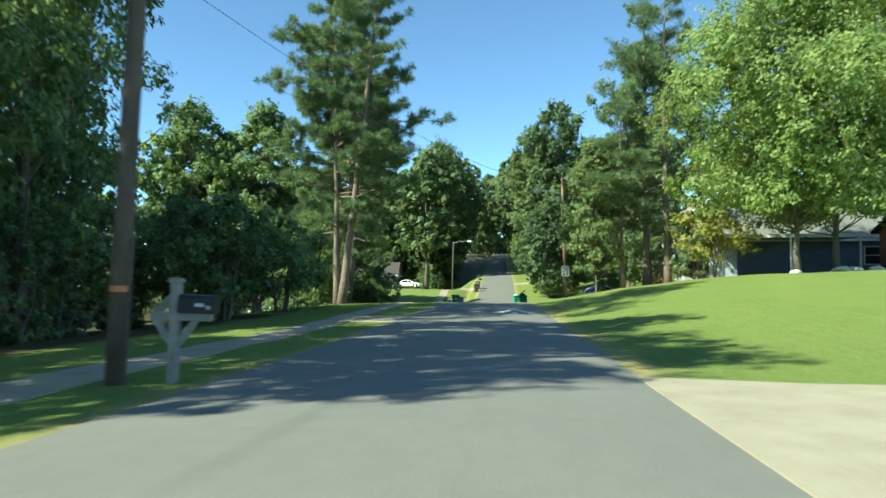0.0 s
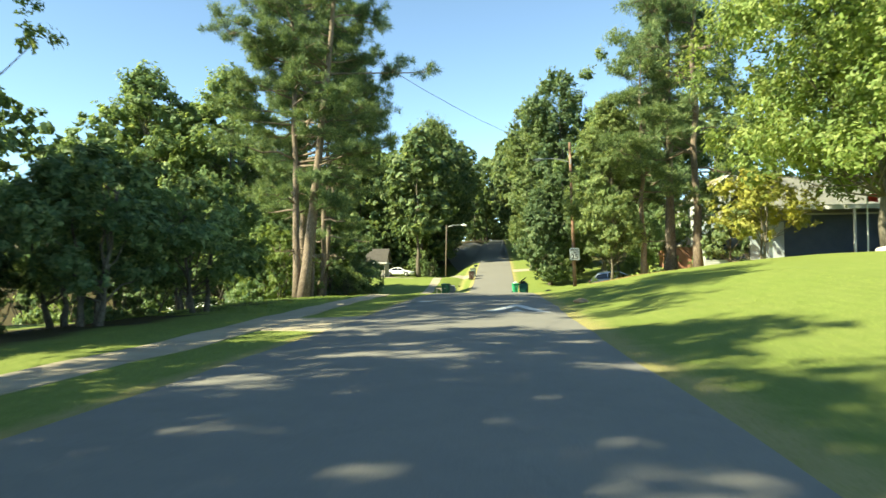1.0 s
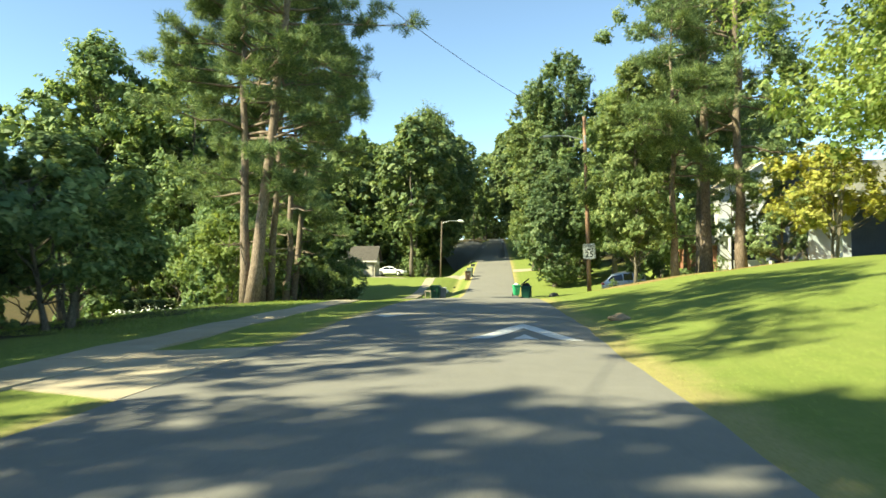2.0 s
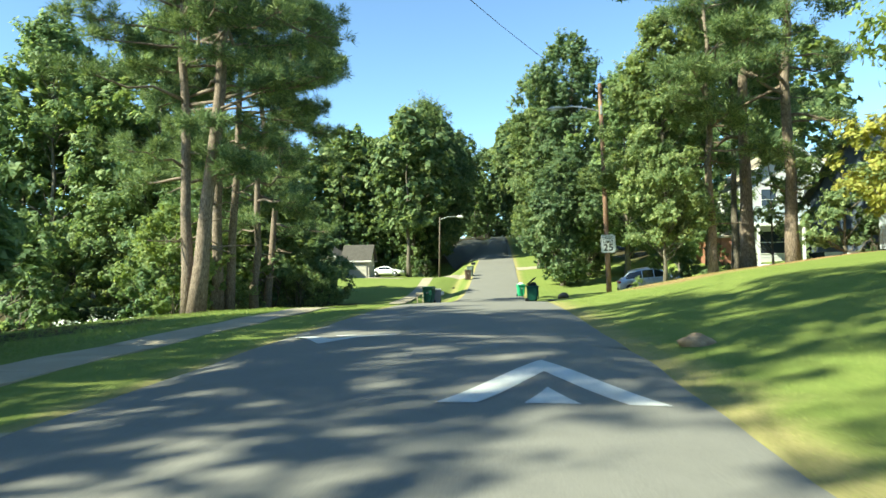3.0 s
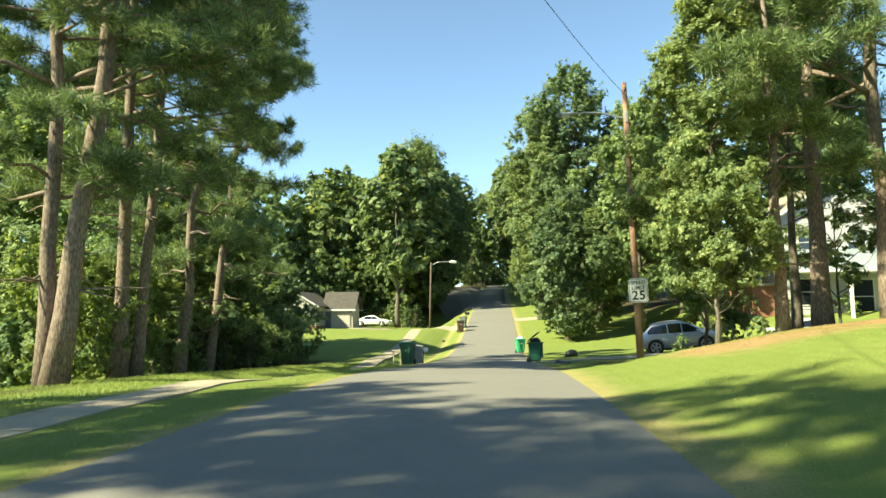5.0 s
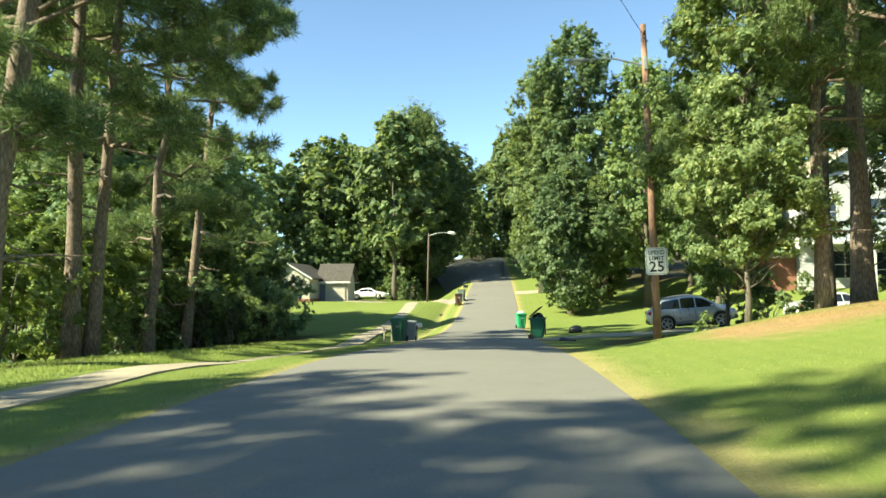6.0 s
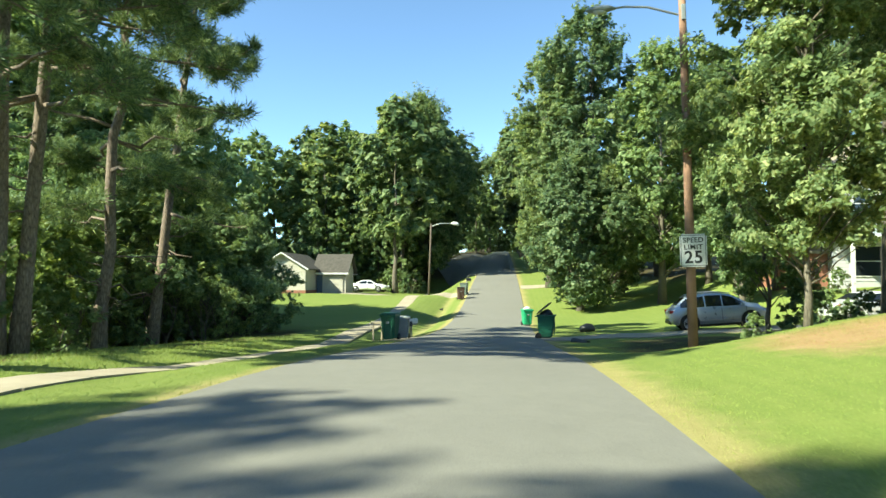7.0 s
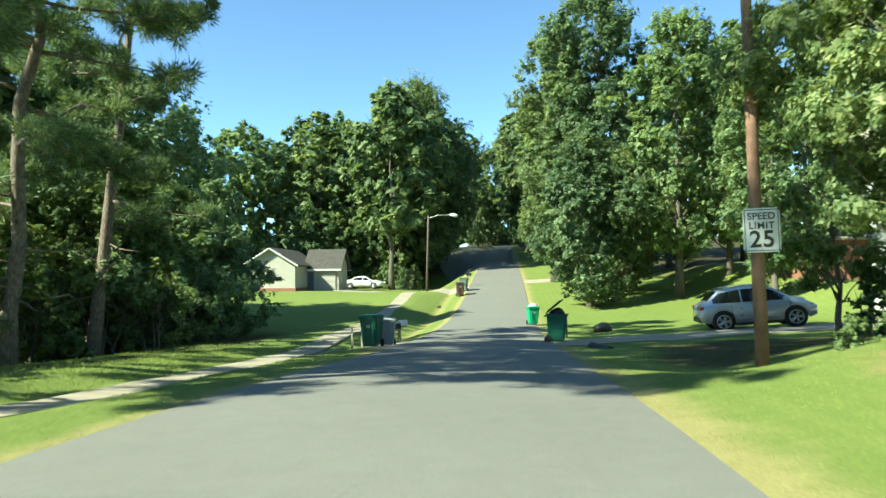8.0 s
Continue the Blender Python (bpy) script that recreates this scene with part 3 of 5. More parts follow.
def place(ob, x, y, turn=0, size=1.0, sink=0.05, zs=1.0):
    """A copy of a tree or shrub, turned and scaled."""
    m = pose(x, y, Hz(x, y) - sink, 0, 0, turn)
    c_ = copy_thing(ob, m)
    c_.scale = (size, size, size * zs)
    return c_


def gp(x, y, turn=0, sink=0.05):
    return pose(x, y, Hz(x, y) - sink, 0, 0, turn)


# tall pines beside the sidewalk
PINES = "pines by the sidewalk"
pine("pine_tree", gp(-11.4, 45.8), 11, 25, 5.6, 5.2, 0.27, 120000, "tall pine with reddish bark leaning from a shared foot", PINES, (0.115, 0.0))
pine("pine_tree", gp(-11.75, 46.0), 12, 24, 5.4, 5.4, 0.21, 110000, "tall straight pine with dark bark and high crown", PINES, (-0.012, 0.0))
pine("pine_tree", gp(-13.3, 52.0), 13, 26, 7.8, 5.2, 0.24, 100000, "tall slender pine with pale bark and high crown", PINES, (0.008, 0.0))
pine("pine_tree", gp(-12.95, 52.4), 14, 25, 7.4, 4.8, 0.2, 80000, "slender pine leaning over the verge", PINES, (0.06, 0.01))
pine("pine_tree", gp(-13.4, 56.7), 15, 22, 5.2, 5.0, 0.2, 120000, "slim pine with pale trunk and dark crown", PINES, (0.09, 0.0), dead=9)
pine("pine_tree", gp(-14.9, 62.6), 16, 20.5, 5.6, 5.2, 0.23, 120000, "leaning pine with bare dead lower limbs", PINES, (0.115, 0.0), dead=14)

# trees on the bank by the utility pole
BANK = "trees on the bank"
pine("pine_tree", gp(10.98, 53.9), 21, 24, 6.2, 4.2, 0.29, 64000, "tall dark-trunked pine on the pine-straw bank", BANK, (0.0, 0.0))
pine("pine_tree", gp(12.15, 51.9), 22, 25, 6.6, 4.2, 0.24, 43200, "tall pine with high boughs on the bank", BANK, (0.005, 0.0))
broadleaf("oak_tree", gp(6.75, 51.7), 23, 11.6, 2.1, 1.8, 0.075, 84000, 0.082, M_OAK, M_BARK, "dense green oak behind the utility pole", group=BANK, clumps=190, top=0.4)
broadleaf("oak_tree", gp(11.6, 57.5), 24, 21, 4.4, 8.6, 0.18, 80000, 0.11, M_OAK, M_BARK, "tall oak with open crown on the bank", group=BANK, clumps=70, top=0.6)
broadleaf("young_tree", gp(8.3, 58.0), 25, 8.8, 2.1, 1.6, 0.07, 13000, 0.1, M_SAPLING, M_BARK, "young leafy tree beside the driveway", group=BANK, clumps=40, top=0.5)

pine("pine_tree", gp(8.8, 51.7), 26, 15.0, 5.2, 3.0, 0.18, 60000, "young pine with feathery boughs on the bank", BANK, (0.0, 0.0), dead=4)

broadleaf("young_tree", gp(-13.7, 69.8), 29, 7.2, 1.7, 1.0, 0.07, 12000, 0.12, M_SHRUB, M_BARK, "narrow young tree at the edge of the house lawn", clumps=46, top=0.45)
broadleaf("young_tree", gp(14.2, 59.5), 28, 7.6, 2.4, 2.6, 0.08, 9000, 0.12, M_OAK, M_BARK, "slender young tree in front of the white house", group=BANK, clumps=40, top=0.55)
broadleaf("young_tree", gp(13.7, 50.8), 27, 4.8, 2.0, 0.6, 0.07, 11000, 0.105, M_OAK, M_BARK, "bushy young tree in front of the carport house", group=BANK, clumps=44, top=0.5)

# the pale green trees on the lawn, and the small yellow one
MAP = "maples on the lawn"
broadleaf("maple_tree", gp(15.6, 37.5), 31, 16, 6.6, 3.4, 0.14, 80000, 0.15, M_MAPLE, M_BARK, "bright green maple in full leaf on the lawn", group=MAP, clumps=200, top=0.45)
broadleaf("maple_tree", gp(18.8, 40.2), 32, 17, 6.2, 3.2, 0.16, 56000, 0.16, M_MAPLE, M_BARK, "bright green maple with pale stones at its foot", group=MAP, clumps=170, top=0.45)
broadleaf("dogwood_tree", gp(13.4, 45.2), 33, 4.9 - 0.4, 2.7, 1.3, 0.06, 12000, 0.11, M_YELLOW, M_BARK, "small spreading tree with yellowing leaves", clumps=48, top=0.55, stems=3)

# tulip trees and oaks along the road ahead
ROADSIDE = "roadside trees ahead"
rs_a = broadleaf("roadside_tree", gp(5.2, 86), 41, 12.0, 3.2, 0.9, 0.22, 52000, 0.165, M_POPLAR, M_BARK, "tall leafy tree with branches down to the lawn", group=ROADSIDE, clumps=190, top=0.35, plume=1.45)
rs_b = broadleaf("roadside_tree", gp(7.8, 101), 42, 27.0, 4.3, 3.0, 0.35, 62000, 0.215, M_POPLAR, M_BARK, "tall narrow tulip tree beside the road", group=ROADSIDE, clumps=220, top=0.6, shape=0.8, plume=1.5)
broadleaf("roadside_tree", gp(-13, 133), 43, 28.6, 6.6, 3.0, 0.4, 66000, 0.24, M_POPLAR, M_BARK, "tall round-topped tree above the houses", group=ROADSIDE, clumps=220, top=0.55, plume=1.3)
rs_d = broadleaf("roadside_tree", gp(11.6, 88), 44, 20.0, 3.7, 3.0, 0.26, 36000, 0.2, M_SHRUB, M_BARK, "yellow-green tree with pale limbs on the lawn", group=ROADSIDE, clumps=110, top=0.5, plume=1.4)
place(rs_b, 4.0, 103, 70, 0.86)
place(rs_b, 7.0, 126, 150, 0.95)
place(rs_a, 8.6, 93, 140, 0.9)
place(rs_d, 15.6, 90, 200, 0.85)
place(rs_d, 13.6, 76.5, 100, 0.62)
place(rs_d, 16.6, 79.5, 250, 0.6)
place(rs_d, 15.4, 83.0, 20, 0.66)

# woodland to the left
WOODS = "woodland trees"
wd_a = broadleaf("woodland_tree", gp(-34, 70), 51, 22, 5.6, 1.0, 0.3, 26000, 0.27, M_WOODS, M_BARK, "tall dense woodland tree in full leaf", group=WOODS, clumps=130, top=0.5)
wd_b = broadleaf("woodland_tree", gp(-26.5, 69.5), 52, 11, 4.2, 0.8, 0.18, 27000, 0.155, M_SHRUB, M_BARK, "mid-sized leafy tree at the wood's edge", group=WOODS, clumps=170, top=0.45)
wd_c = broadleaf("woodland_tree", gp(-21, 15), 53, 16, 4.2, 2.2, 0.26, 38000, 0.155, M_WOODS, M_BARK, "dark broad woodland tree shading the verge", group=WOODS, clumps=110, top=0.5)
wd_d = broadleaf("woodland_tree", gp(-24.5, 20.5), 57, 17, 4.4, 2.4, 0.26, 15000, 0.16, M_WOODS, M_BARK, "open-crowned woodland tree that dapples the road", group=WOODS, clumps=80, top=0.55)
shrub = broadleaf("shrub", gp(-15.0, 49.5), 61, 2.2, 1.3, 0.1, 0.04, 2800, 0.13, M_SHRUB, M_BARK, "leafy green shrub at the wood's edge", "shrub", "shrubs", 30, 1.0, top=0.45, stems=3)
# simpler trees for the distance
far_a = broadleaf("woodland_tree", gp(-41, 106), 54, 21, 6.0, 1.0, 0.3, 5000, 0.66, M_WOODS, M_BARK, "dense woodland tree in the distance", group=WOODS, clumps=110, top=0.5)
far_b = broadleaf("woodland_tree", gp(-26, 128), 55, 23, 5.4, 2.0, 0.3, 5000, 0.67, M_POPLAR, M_BARK, "tall woodland tree in the distance", group=WOODS, clumps=110, top=0.55, plume=1.4)
rnd = random.Random(8)
for x, y, k, s in ((-26, 71, 0, 0.95), (-20, 66, 1, 0.8), (-20.2, 64.5, 1, 0.85), (-22, 76, 1, 1.35), (-27, 79, 1, 1.4),
                   (-14.8, 3.3, 2, 1.18), (-14.4, 10.2, 2, 1.12), (-18.4, 21.6, 6, 1.18), (-18.3, 26.6, 6, 0.8), (-23.5, 28.0, 3, 1.4), (-21.2, 24.2, 6, 1.1), (-17, 14.5, 1, 0.7), (-16.5, 27, 1, 0.5), (-18, -14, 2, 1.1), (-16.0, 20.7, 4, 0.78), (-16.5, 67, 1, 0.55), (-16, 71, 1, 0.62), (-19.2, 19.2, 6, 1.3)):
    place({0: wd_a, 1: wd_b, 4: wd_d, 6: wd_d}.get(k, wd_c), x, y, rnd.uniform(0, 360), s * (0.78 if k == 3 else rnd.uniform(0.96, 1.05)), zs={3: 1.3, 4: 1.75, 6: 1.4}.get(k, 1.0))
for x, y, s in ((-38, 72, 0.9), (-30.5, 74.5, 0.95), (-36, 76, 0.95), (-20, 130, 0.85), (-36, 124, 1.0), (-18, 142, 1.1), (-28, 146, 1.1), (-48, 104, 1.0), (-54, 76, 1.0), (-16, 152, 1.0), (-40, 116, 1.0), (-26, 152, 1.0), (-34, 156, 1.0), (-44, 150, 1.0), (-54, 130, 1.0), (-52, 112, 0.9), (-33, 128, 0.9)):
    place(far_a, x, y, rnd.uniform(0, 360), s)
for x, y, s in ((-17.8, 127.0, 0.45), (-21.5, 125.5, 0.5), (-25, 122, 0.5), (-14.5, 125.5, 0.4)):
    place(far_a, x, y, rnd.uniform(0, 360), s)
far_c = broadleaf("woodland_tree", gp(3.6, 152), 56, 25, 5.8, 7.5, 0.3, 6500, 0.7, M_POPLAR, M_BARK, "tall tree whose crown overhangs the road", group=WOODS, clumps=100, top=0.5)
for x, y, s in ((3.4, 166, 1.05), (2.8, 182, 1.1), (-14.6, 186, 1.15), (2.8, 200, 1.1), (-13.6, 208, 1.2), (2.6, 220, 1.1), (-5.5, 232, 1.1)):
    place(far_c, x, y, rnd.uniform(0, 360), s)
for x, y, s in ((-21.5, 131, 0.95), (-25.5, 133, 0.9), (-30, 136, 1.0)):
    place(far_b, x, y, rnd.uniform(0, 360), s)
# far woods on both sides of the rising road, closing over its end
for i in range(34):
    y = 124 + i * 5.0 + rnd.uniform(-2, 2)
    side = -1 if i % 2 else 1
    x = -1.7 + side * (8.4 - 0.02 * (y - 140) + rnd.uniform(0, 1.8) + (4.8 if side < 0 and y < 222 else 0))
    place(far_b if i % 3 else far_a, x, y, rnd.uniform(0, 360), rnd.uniform(0.75, 0.95))
for x, y, s in ((-13.9, 118, 0.95), (-14.4, 126, 1.0), (-13.4, 133.5, 1.0), (-14.2, 141, 1.05), (-13.6, 149, 1.0), (-14.2, 157, 1.05), (-13.6, 166, 1.0), (-14.6, 176, 1.0), (5.2, 136, 0.95), (4.6, 150, 1.0)):
    place(far_c, x, y, rnd.uniform(0, 360), s)
for i in range(12):
    place(shrub, -13.0 - rnd.uniform(0, 2.0), 128 + i * 7.0, rnd.uniform(0, 360), rnd.uniform(0.9, 1.6))
for i in range(9):
    place(far_a, -13 + 3 * i, 292 + (i % 3) * 6, rnd.uniform(0, 360), 1.05)
for x, y, s in ((20, 98, 0.85), (27, 96, 0.95), (16, 110, 0.9), (24, 112, 1.05), (34, 102, 1.05), (13, 120, 0.95), (20, 126, 1.05), (46, 84, 1.0), (48, 70, 1.0), (42, 58, 0.9), (36, 64, 0.8)):
    place(far_b, x, y, rnd.uniform(0, 360), s)
for i in range(10):
    place(shrub, -14 + 3 * i, 284 + (i % 2) * 3, rnd.uniform(0, 360), 3.0)
# behind the camera
for x, y in ((14, -14), (-18, -22), (10, -30), (-8, -44)):
    place(far_a, x, y, rnd.uniform(0, 360), 0.8)

# shrubs at the wood's edge
for i in range(26):
    y = -6 + i * 2.9
    x = -rnd.uniform(14.0, 19.0) - (1.5 if y > 58 else 0)
    if 37 < y < 58:
        continue
    place(shrub, x, y, rnd.uniform(0, 360), rnd.uniform(0.7, 1.3))
for x, y, s in ((-12.6, 119.5, 1.1), (-13.8, 120.5, 1.3), (-11.8, 122.5, 1.2), (-15.2, 121.0, 1.3)):
    place(shrub, x, y, rnd.uniform(0, 360), s)
# low growth on the far side of the garden
for i in range(14):
    place(shrub, -29.5 - 2.4 * (i % 4), 30 + 2.6 * i, rnd.uniform(0, 360), rnd.uniform(1.7, 2.4))
# low dark trees on the slope by the sidewalk
dk = broadleaf("garden_tree", gp(-10.9, 32), 62, 4.6, 2.3, 1.2, 0.09, 16000, 0.125, M_WOODS, M_BARK, "low dark spreading garden tree below the sidewalk", "tree", "garden trees", 60, 1.0, top=0.5, stems=3)
place(dk, -11.6, 26.5, 80, 1.05)
place(dk, -13.8, 36.5, 200, 1.0)
place(dk, -15.0, 30.5, 300, 1.2)
thicket = broadleaf("shrub", gp(-13.4, 69.3), 64, 3.6, 2.0, 0.1, 0.05, 9500, 0.095, M_SHRUB, M_BARK, "tall leafy thicket shrub at the edge of the house lawn", "shrub", "shrubs", 60, 1.0, top=0.45, stems=3)
for x, y, s in ((-13.1, 66.5, 0.9), (-13.4, 64.4, 0.75), (-14.0, 72, 1.15), (-16.8, 61.8, 0.9), (-15.3, 63.5, 1.1), (-15.5, 66, 1.05), (-15.2, 68.5, 0.85), (-16.5, 59, 1.15), (-14.8, 56, 0.65), (-15.6, 19.5, 1.15), (-16.2, 22.5, 1.2), (-17.5, 24.8, 1.3), (-15.4, 16.2, 1.0)):
    place(thicket, x, y, rnd.uniform(0, 360), s)
for x, y, s in ((-30.5, 68.4, 2.2), (-26.8, 67.8, 1.9), (-34.0, 68.0, 2.4), (-23.4, 67.6, 1.7), (9.5, 58.6, 0.8), (12.0, 59.5, 0.6), (12.3, 63.6, 0.7), (13.6, 64.2, 0.5), (5.7, 52.0, 0.26), (7.3, 52.6, 0.3), (14.6, 79.0, 0.8), (17.0, 77.5, 0.7), (14.6, 50.5, 0.6), (16.0, 51.2, 0.5), (18.5, 75.5, 0.6), (22.5, 76, 0.6)):
    place(shrub, x, y, rnd.uniform(0, 360), s)

# clipped hedge and flowers in the garden below the sidewalk
M_PETAL = worn("white_petals", (0.70, 0.70, 0.66), (0.82, 0.82, 0.78), 6.0, 0.7)
rng = np.random.default_rng(77)
hedge = thing("hedge", gp(-28.4, 65.2, -6), "clipped garden hedge below the sidewalk, its shade put into the leaf colour", "hedge")
bm = bmesh.new()
for k in range(7):
    x = -3.0 + k
    tube(bm, bent(rng, (x, 0, -0.2), (x + rng.uniform(-0.2, 0.2), rng.uniform(-0.2, 0.2), 0.9), 3, 0.05), [0.03, 0.025, 0.02, 0.01], 5)
part("stems", bm, M_BARK, hedge)
q = rng.uniform(-1, 1, (9000, 3))
k = np.argmax(np.abs(q), axis=1)
q[np.arange(len(q)), k] = np.sign(q[np.arange(len(q)), k]) * rng.uniform(0.86, 1.03, len(q))
q[:, 2] = np.abs(q[:, 2])
leaf_mesh("foliage", q * np.array([3.5, 0.65, 1.05]), q * np.array([0.3, 1, 1]), 0.11 * rng.uniform(0.7, 1.3, len(q)), M_HEDGE_SHADED, hedge, rng)
for i, (x, y) in enumerate(((-22.3, 57.2), (-23.2, 57.6), (-24.0, 57.0), (-24.9, 57.8), (-21.4, 57.9), (-25.6, 58.6), (-20.7, 58.4))):
    fl = thing("flowering_plant", gp(x, y, i * 70) @ Matrix.Diagonal((1.6, 1.6, 1.9, 1.0)), "low leafy plant with small white flowers", "plant", "garden flowers")
    d = ball(rng, 260)
    d[:, 2] = np.abs(d[:, 2])
    leaf_mesh("leaves", d * (0.42 * rng.uniform(0.3, 1.0, len(d)))[:, None], d, 0.12 * rng.uniform(0.7, 1.3, len(d)), M_SHRUB, fl, rng)
    d = ball(rng, 34)
    d[:, 2] = np.abs(d[:, 2]) + 0.2
    leaf_mesh("blossoms", d * 0.47, d * 2, 0.09 * rng.uniform(0.7, 1.3, len(d)), M_PETAL, fl, rng, 1.0)

# sunlit saplings under the pines
SAP = "saplings under the pines"
sap = broadleaf("sapling", gp(-14.3, 49.7), 63, 4.6, 1.9, 0.5, 0.05, 8000, 0.115, M_SAPLING, M_BARK, "sunlit yellow-green sapling under the pines", "sapling", SAP, 46, 1.0, top=0.45, stems=2)
rnd = random.Random(12)
for x, y, s in ((-16.2, 53.2, 1.15), (-15.4, 55.8, 0.95), (-16.9, 58.6, 1.2), (-14.2, 52.0, 0.9), (-17.6, 60.6, 1.25), (-17.0, 63.0, 1.0), (-19.2, 62.4, 1.1), (-18.6, 66.5, 1.5), (-21.5, 68.5, 2.1), (-17.6, 69.5, 1.8), (-24.5, 71.0, 2.0), (-16.4, 65.0, 1.4), (-20.4, 72.5, 2.3)):
    place(sap, x, y, rnd.uniform(0, 360), s)

# ---- utility pole with street lamp and speed sign ----
M_SIGN = worn("sign_white", (0.619, 0.628, 0.619), (0.688, 0.697, 0.688), 3.0, 0.35, 0, 20.0, 0.02)
M_BLACK = plain("sign_black", (0.02, 0.02, 0.02), 0.5)
M_STEEL = worn("galvanised_steel", (0.30, 0.31, 0.32), (0.45, 0.46, 0.47), 8.0, 0.45, 0.8, 60.0, 0.05)
M_LAMP = worn("lamp_housing", (0.22, 0.25, 0.26), (0.33, 0.36, 0.37), 4.0, 0.5, 0.2, 40.0, 0.05)
M_GLASS = plain("lamp_lens", (0.55, 0.57, 0.55), 0.2)


def text_part(s, size, m, parent, material, name="lettering", spread=1.0):
    cu = bpy.data.curves.new(name, "FONT")
    cu.body, cu.size, cu.align_x, cu.align_y, cu.extrude, cu.space_character = s, size, "CENTER", "CENTER", 0.001, spread
    cu.offset = size * 0.022
    tmp = bpy.data.objects.new(name, cu)
    scene.collection.objects.link(tmp)
    me = bpy.data.meshes.new_from_object(tmp.evaluated_get(bpy.context.evaluated_depsgraph_get()))
    bpy.data.objects.remove(tmp)
    me.materials.append(material)
    ob = new(name, me)
    ob.parent = parent
    ob.matrix_basis = m
    return ob


def cobra_lamp(parent, z, length, drop=0.0):
    """A street lamp arm that reaches towards -x from the pole, with its flat head."""
    bm = bmesh.new()
    tube(bm, [(-0.1, 0, z - 0.12), (-0.5 * length, 0, z + 0.12), (-0.82 * length, 0, z + 0.16), (-length, 0, z + 0.13)], [0.03] * 4, 8)
    part("lamp_arm", bm, M_STEEL, parent)
    bm = bmesh.new()
    rings = tube(bm, [(-length + 0.08, 0, z + 0.13), (-length - 0.1, 0, z + 0.14), (-length - 0.42, 0, z + 0.12), (-length - 0.68, 0, z + 0.08)], [0.05, 0.13, 0.16, 0.05], 12)
    for v in bm.verts:
        v.co.z = z + 0.12 + (v.co.z - z - 0.12) * 0.6
    head = part("lamp_head", bm, M_LAMP, parent, "grey cobra-head luminaire", True)
    bm = bmesh.new()
    bmesh.ops.create_uvsphere(bm, u_segments=12, v_segments=6, radius=0.12)
    for v in bm.verts:
        v.co = Vector((-length - 0.34 + v.co.x * 1.5, v.co.y, z + 0.05 + v.co.z * 0.5))
    part("lens", bm, M_GLASS, head, smooth=True)


POLE = (4.62, 53.1)
POLE_Z = Hz(*POLE) + 0.26
pole = thing("utility_pole", pose(POLE[0], POLE[1], POLE_Z - 0.3, 0, -1.2, 0), "weathered brown wooden utility pole on the grass bank", "utility pole")
bm = bmesh.new()
tube(bm, [(0, 0, -0.4), (0, 0, 3), (0.01, 0, 6), (0, 0, 9.9)], [0.125, 0.112, 0.1, 0.085], 14)
part("shaft", bm, M_POLE, pole, smooth=True)
cobra_lamp(pole, 8.75, 1.75)
bm = bmesh.new()
box(bm, -0.05, 0.05, -0.15, -0.09, 8.45, 8.85, 0.01)
part("bracket", bm, M_LAMP, pole)
bm = bmesh.new()
cyl(bm, (0.0, -0.10, 9.6), (0.0, -0.26, 9.6), 0.03)
part("insulator", bm, M_GREYPOLE, pole)

sign = thing("speed_limit_sign", pose(POLE[0] - 0.02, POLE[1] - 0.175, POLE_Z + 2.27, 0, -1.5, -3), "white and black metal speed limit sign on the pole", "road sign")
bm = bmesh.new()
box(bm, -0.325, 0.325, -0.006, 0.006, -0.41, 0.41)
bmesh.ops.bevel(bm, geom=[e for e in bm.edges if abs(e.verts[0].co.y - e.verts[1].co.y) > 0.005], offset=0.045, segments=4, affect="EDGES")
part("panel", bm, M_SIGN, sign)
bm = bmesh.new()
for x0, x1, z0, z1 in ((-0.3, 0.3, 0.372, 0.385), (-0.3, 0.3, -0.385, -0.372), (-0.3, -0.287, -0.372, 0.372), (0.287, 0.3, -0.372, 0.372)):
    box(bm, x0, x1, -0.010, -0.007, z0, z1)
part("border", bm, M_BLACK, sign)
for s, size, z, sp in (("SPEED", 0.175, 0.255, 1.05), ("LIMIT", 0.175, 0.08, 1.1), ("25", 0.43, -0.18, 1.08)):
    text_part(s, size, pose(0, -0.009, z, 90, 0, 0), sign, M_BLACK, "lettering", sp)
for z in (0.36, -0.36):
    bm = bmesh.new()
    cyl(bm, (0, -0.006, z), (0, -0.016, z), 0.014, seg=8)
    part("bolt", bm, M_STEEL, sign)

# the line over the road
bm = bmesh.new()
reach = np.linspace(0, 62, 24)
line_way = np.array((math.sin(radians(200)), math.cos(radians(200))))
tube(bm, [(POLE[0] - 0.1 + line_way[0] * q, POLE[1] - 0.15 + line_way[1] * q, POLE_Z + 9.0 - 0.12 * q + 0.0035 * q * q) for q in reach], [0.009] * 24, 5)
tagged(part("power_line", bm, M_BLACK), "thin black power line across the road", "cable")

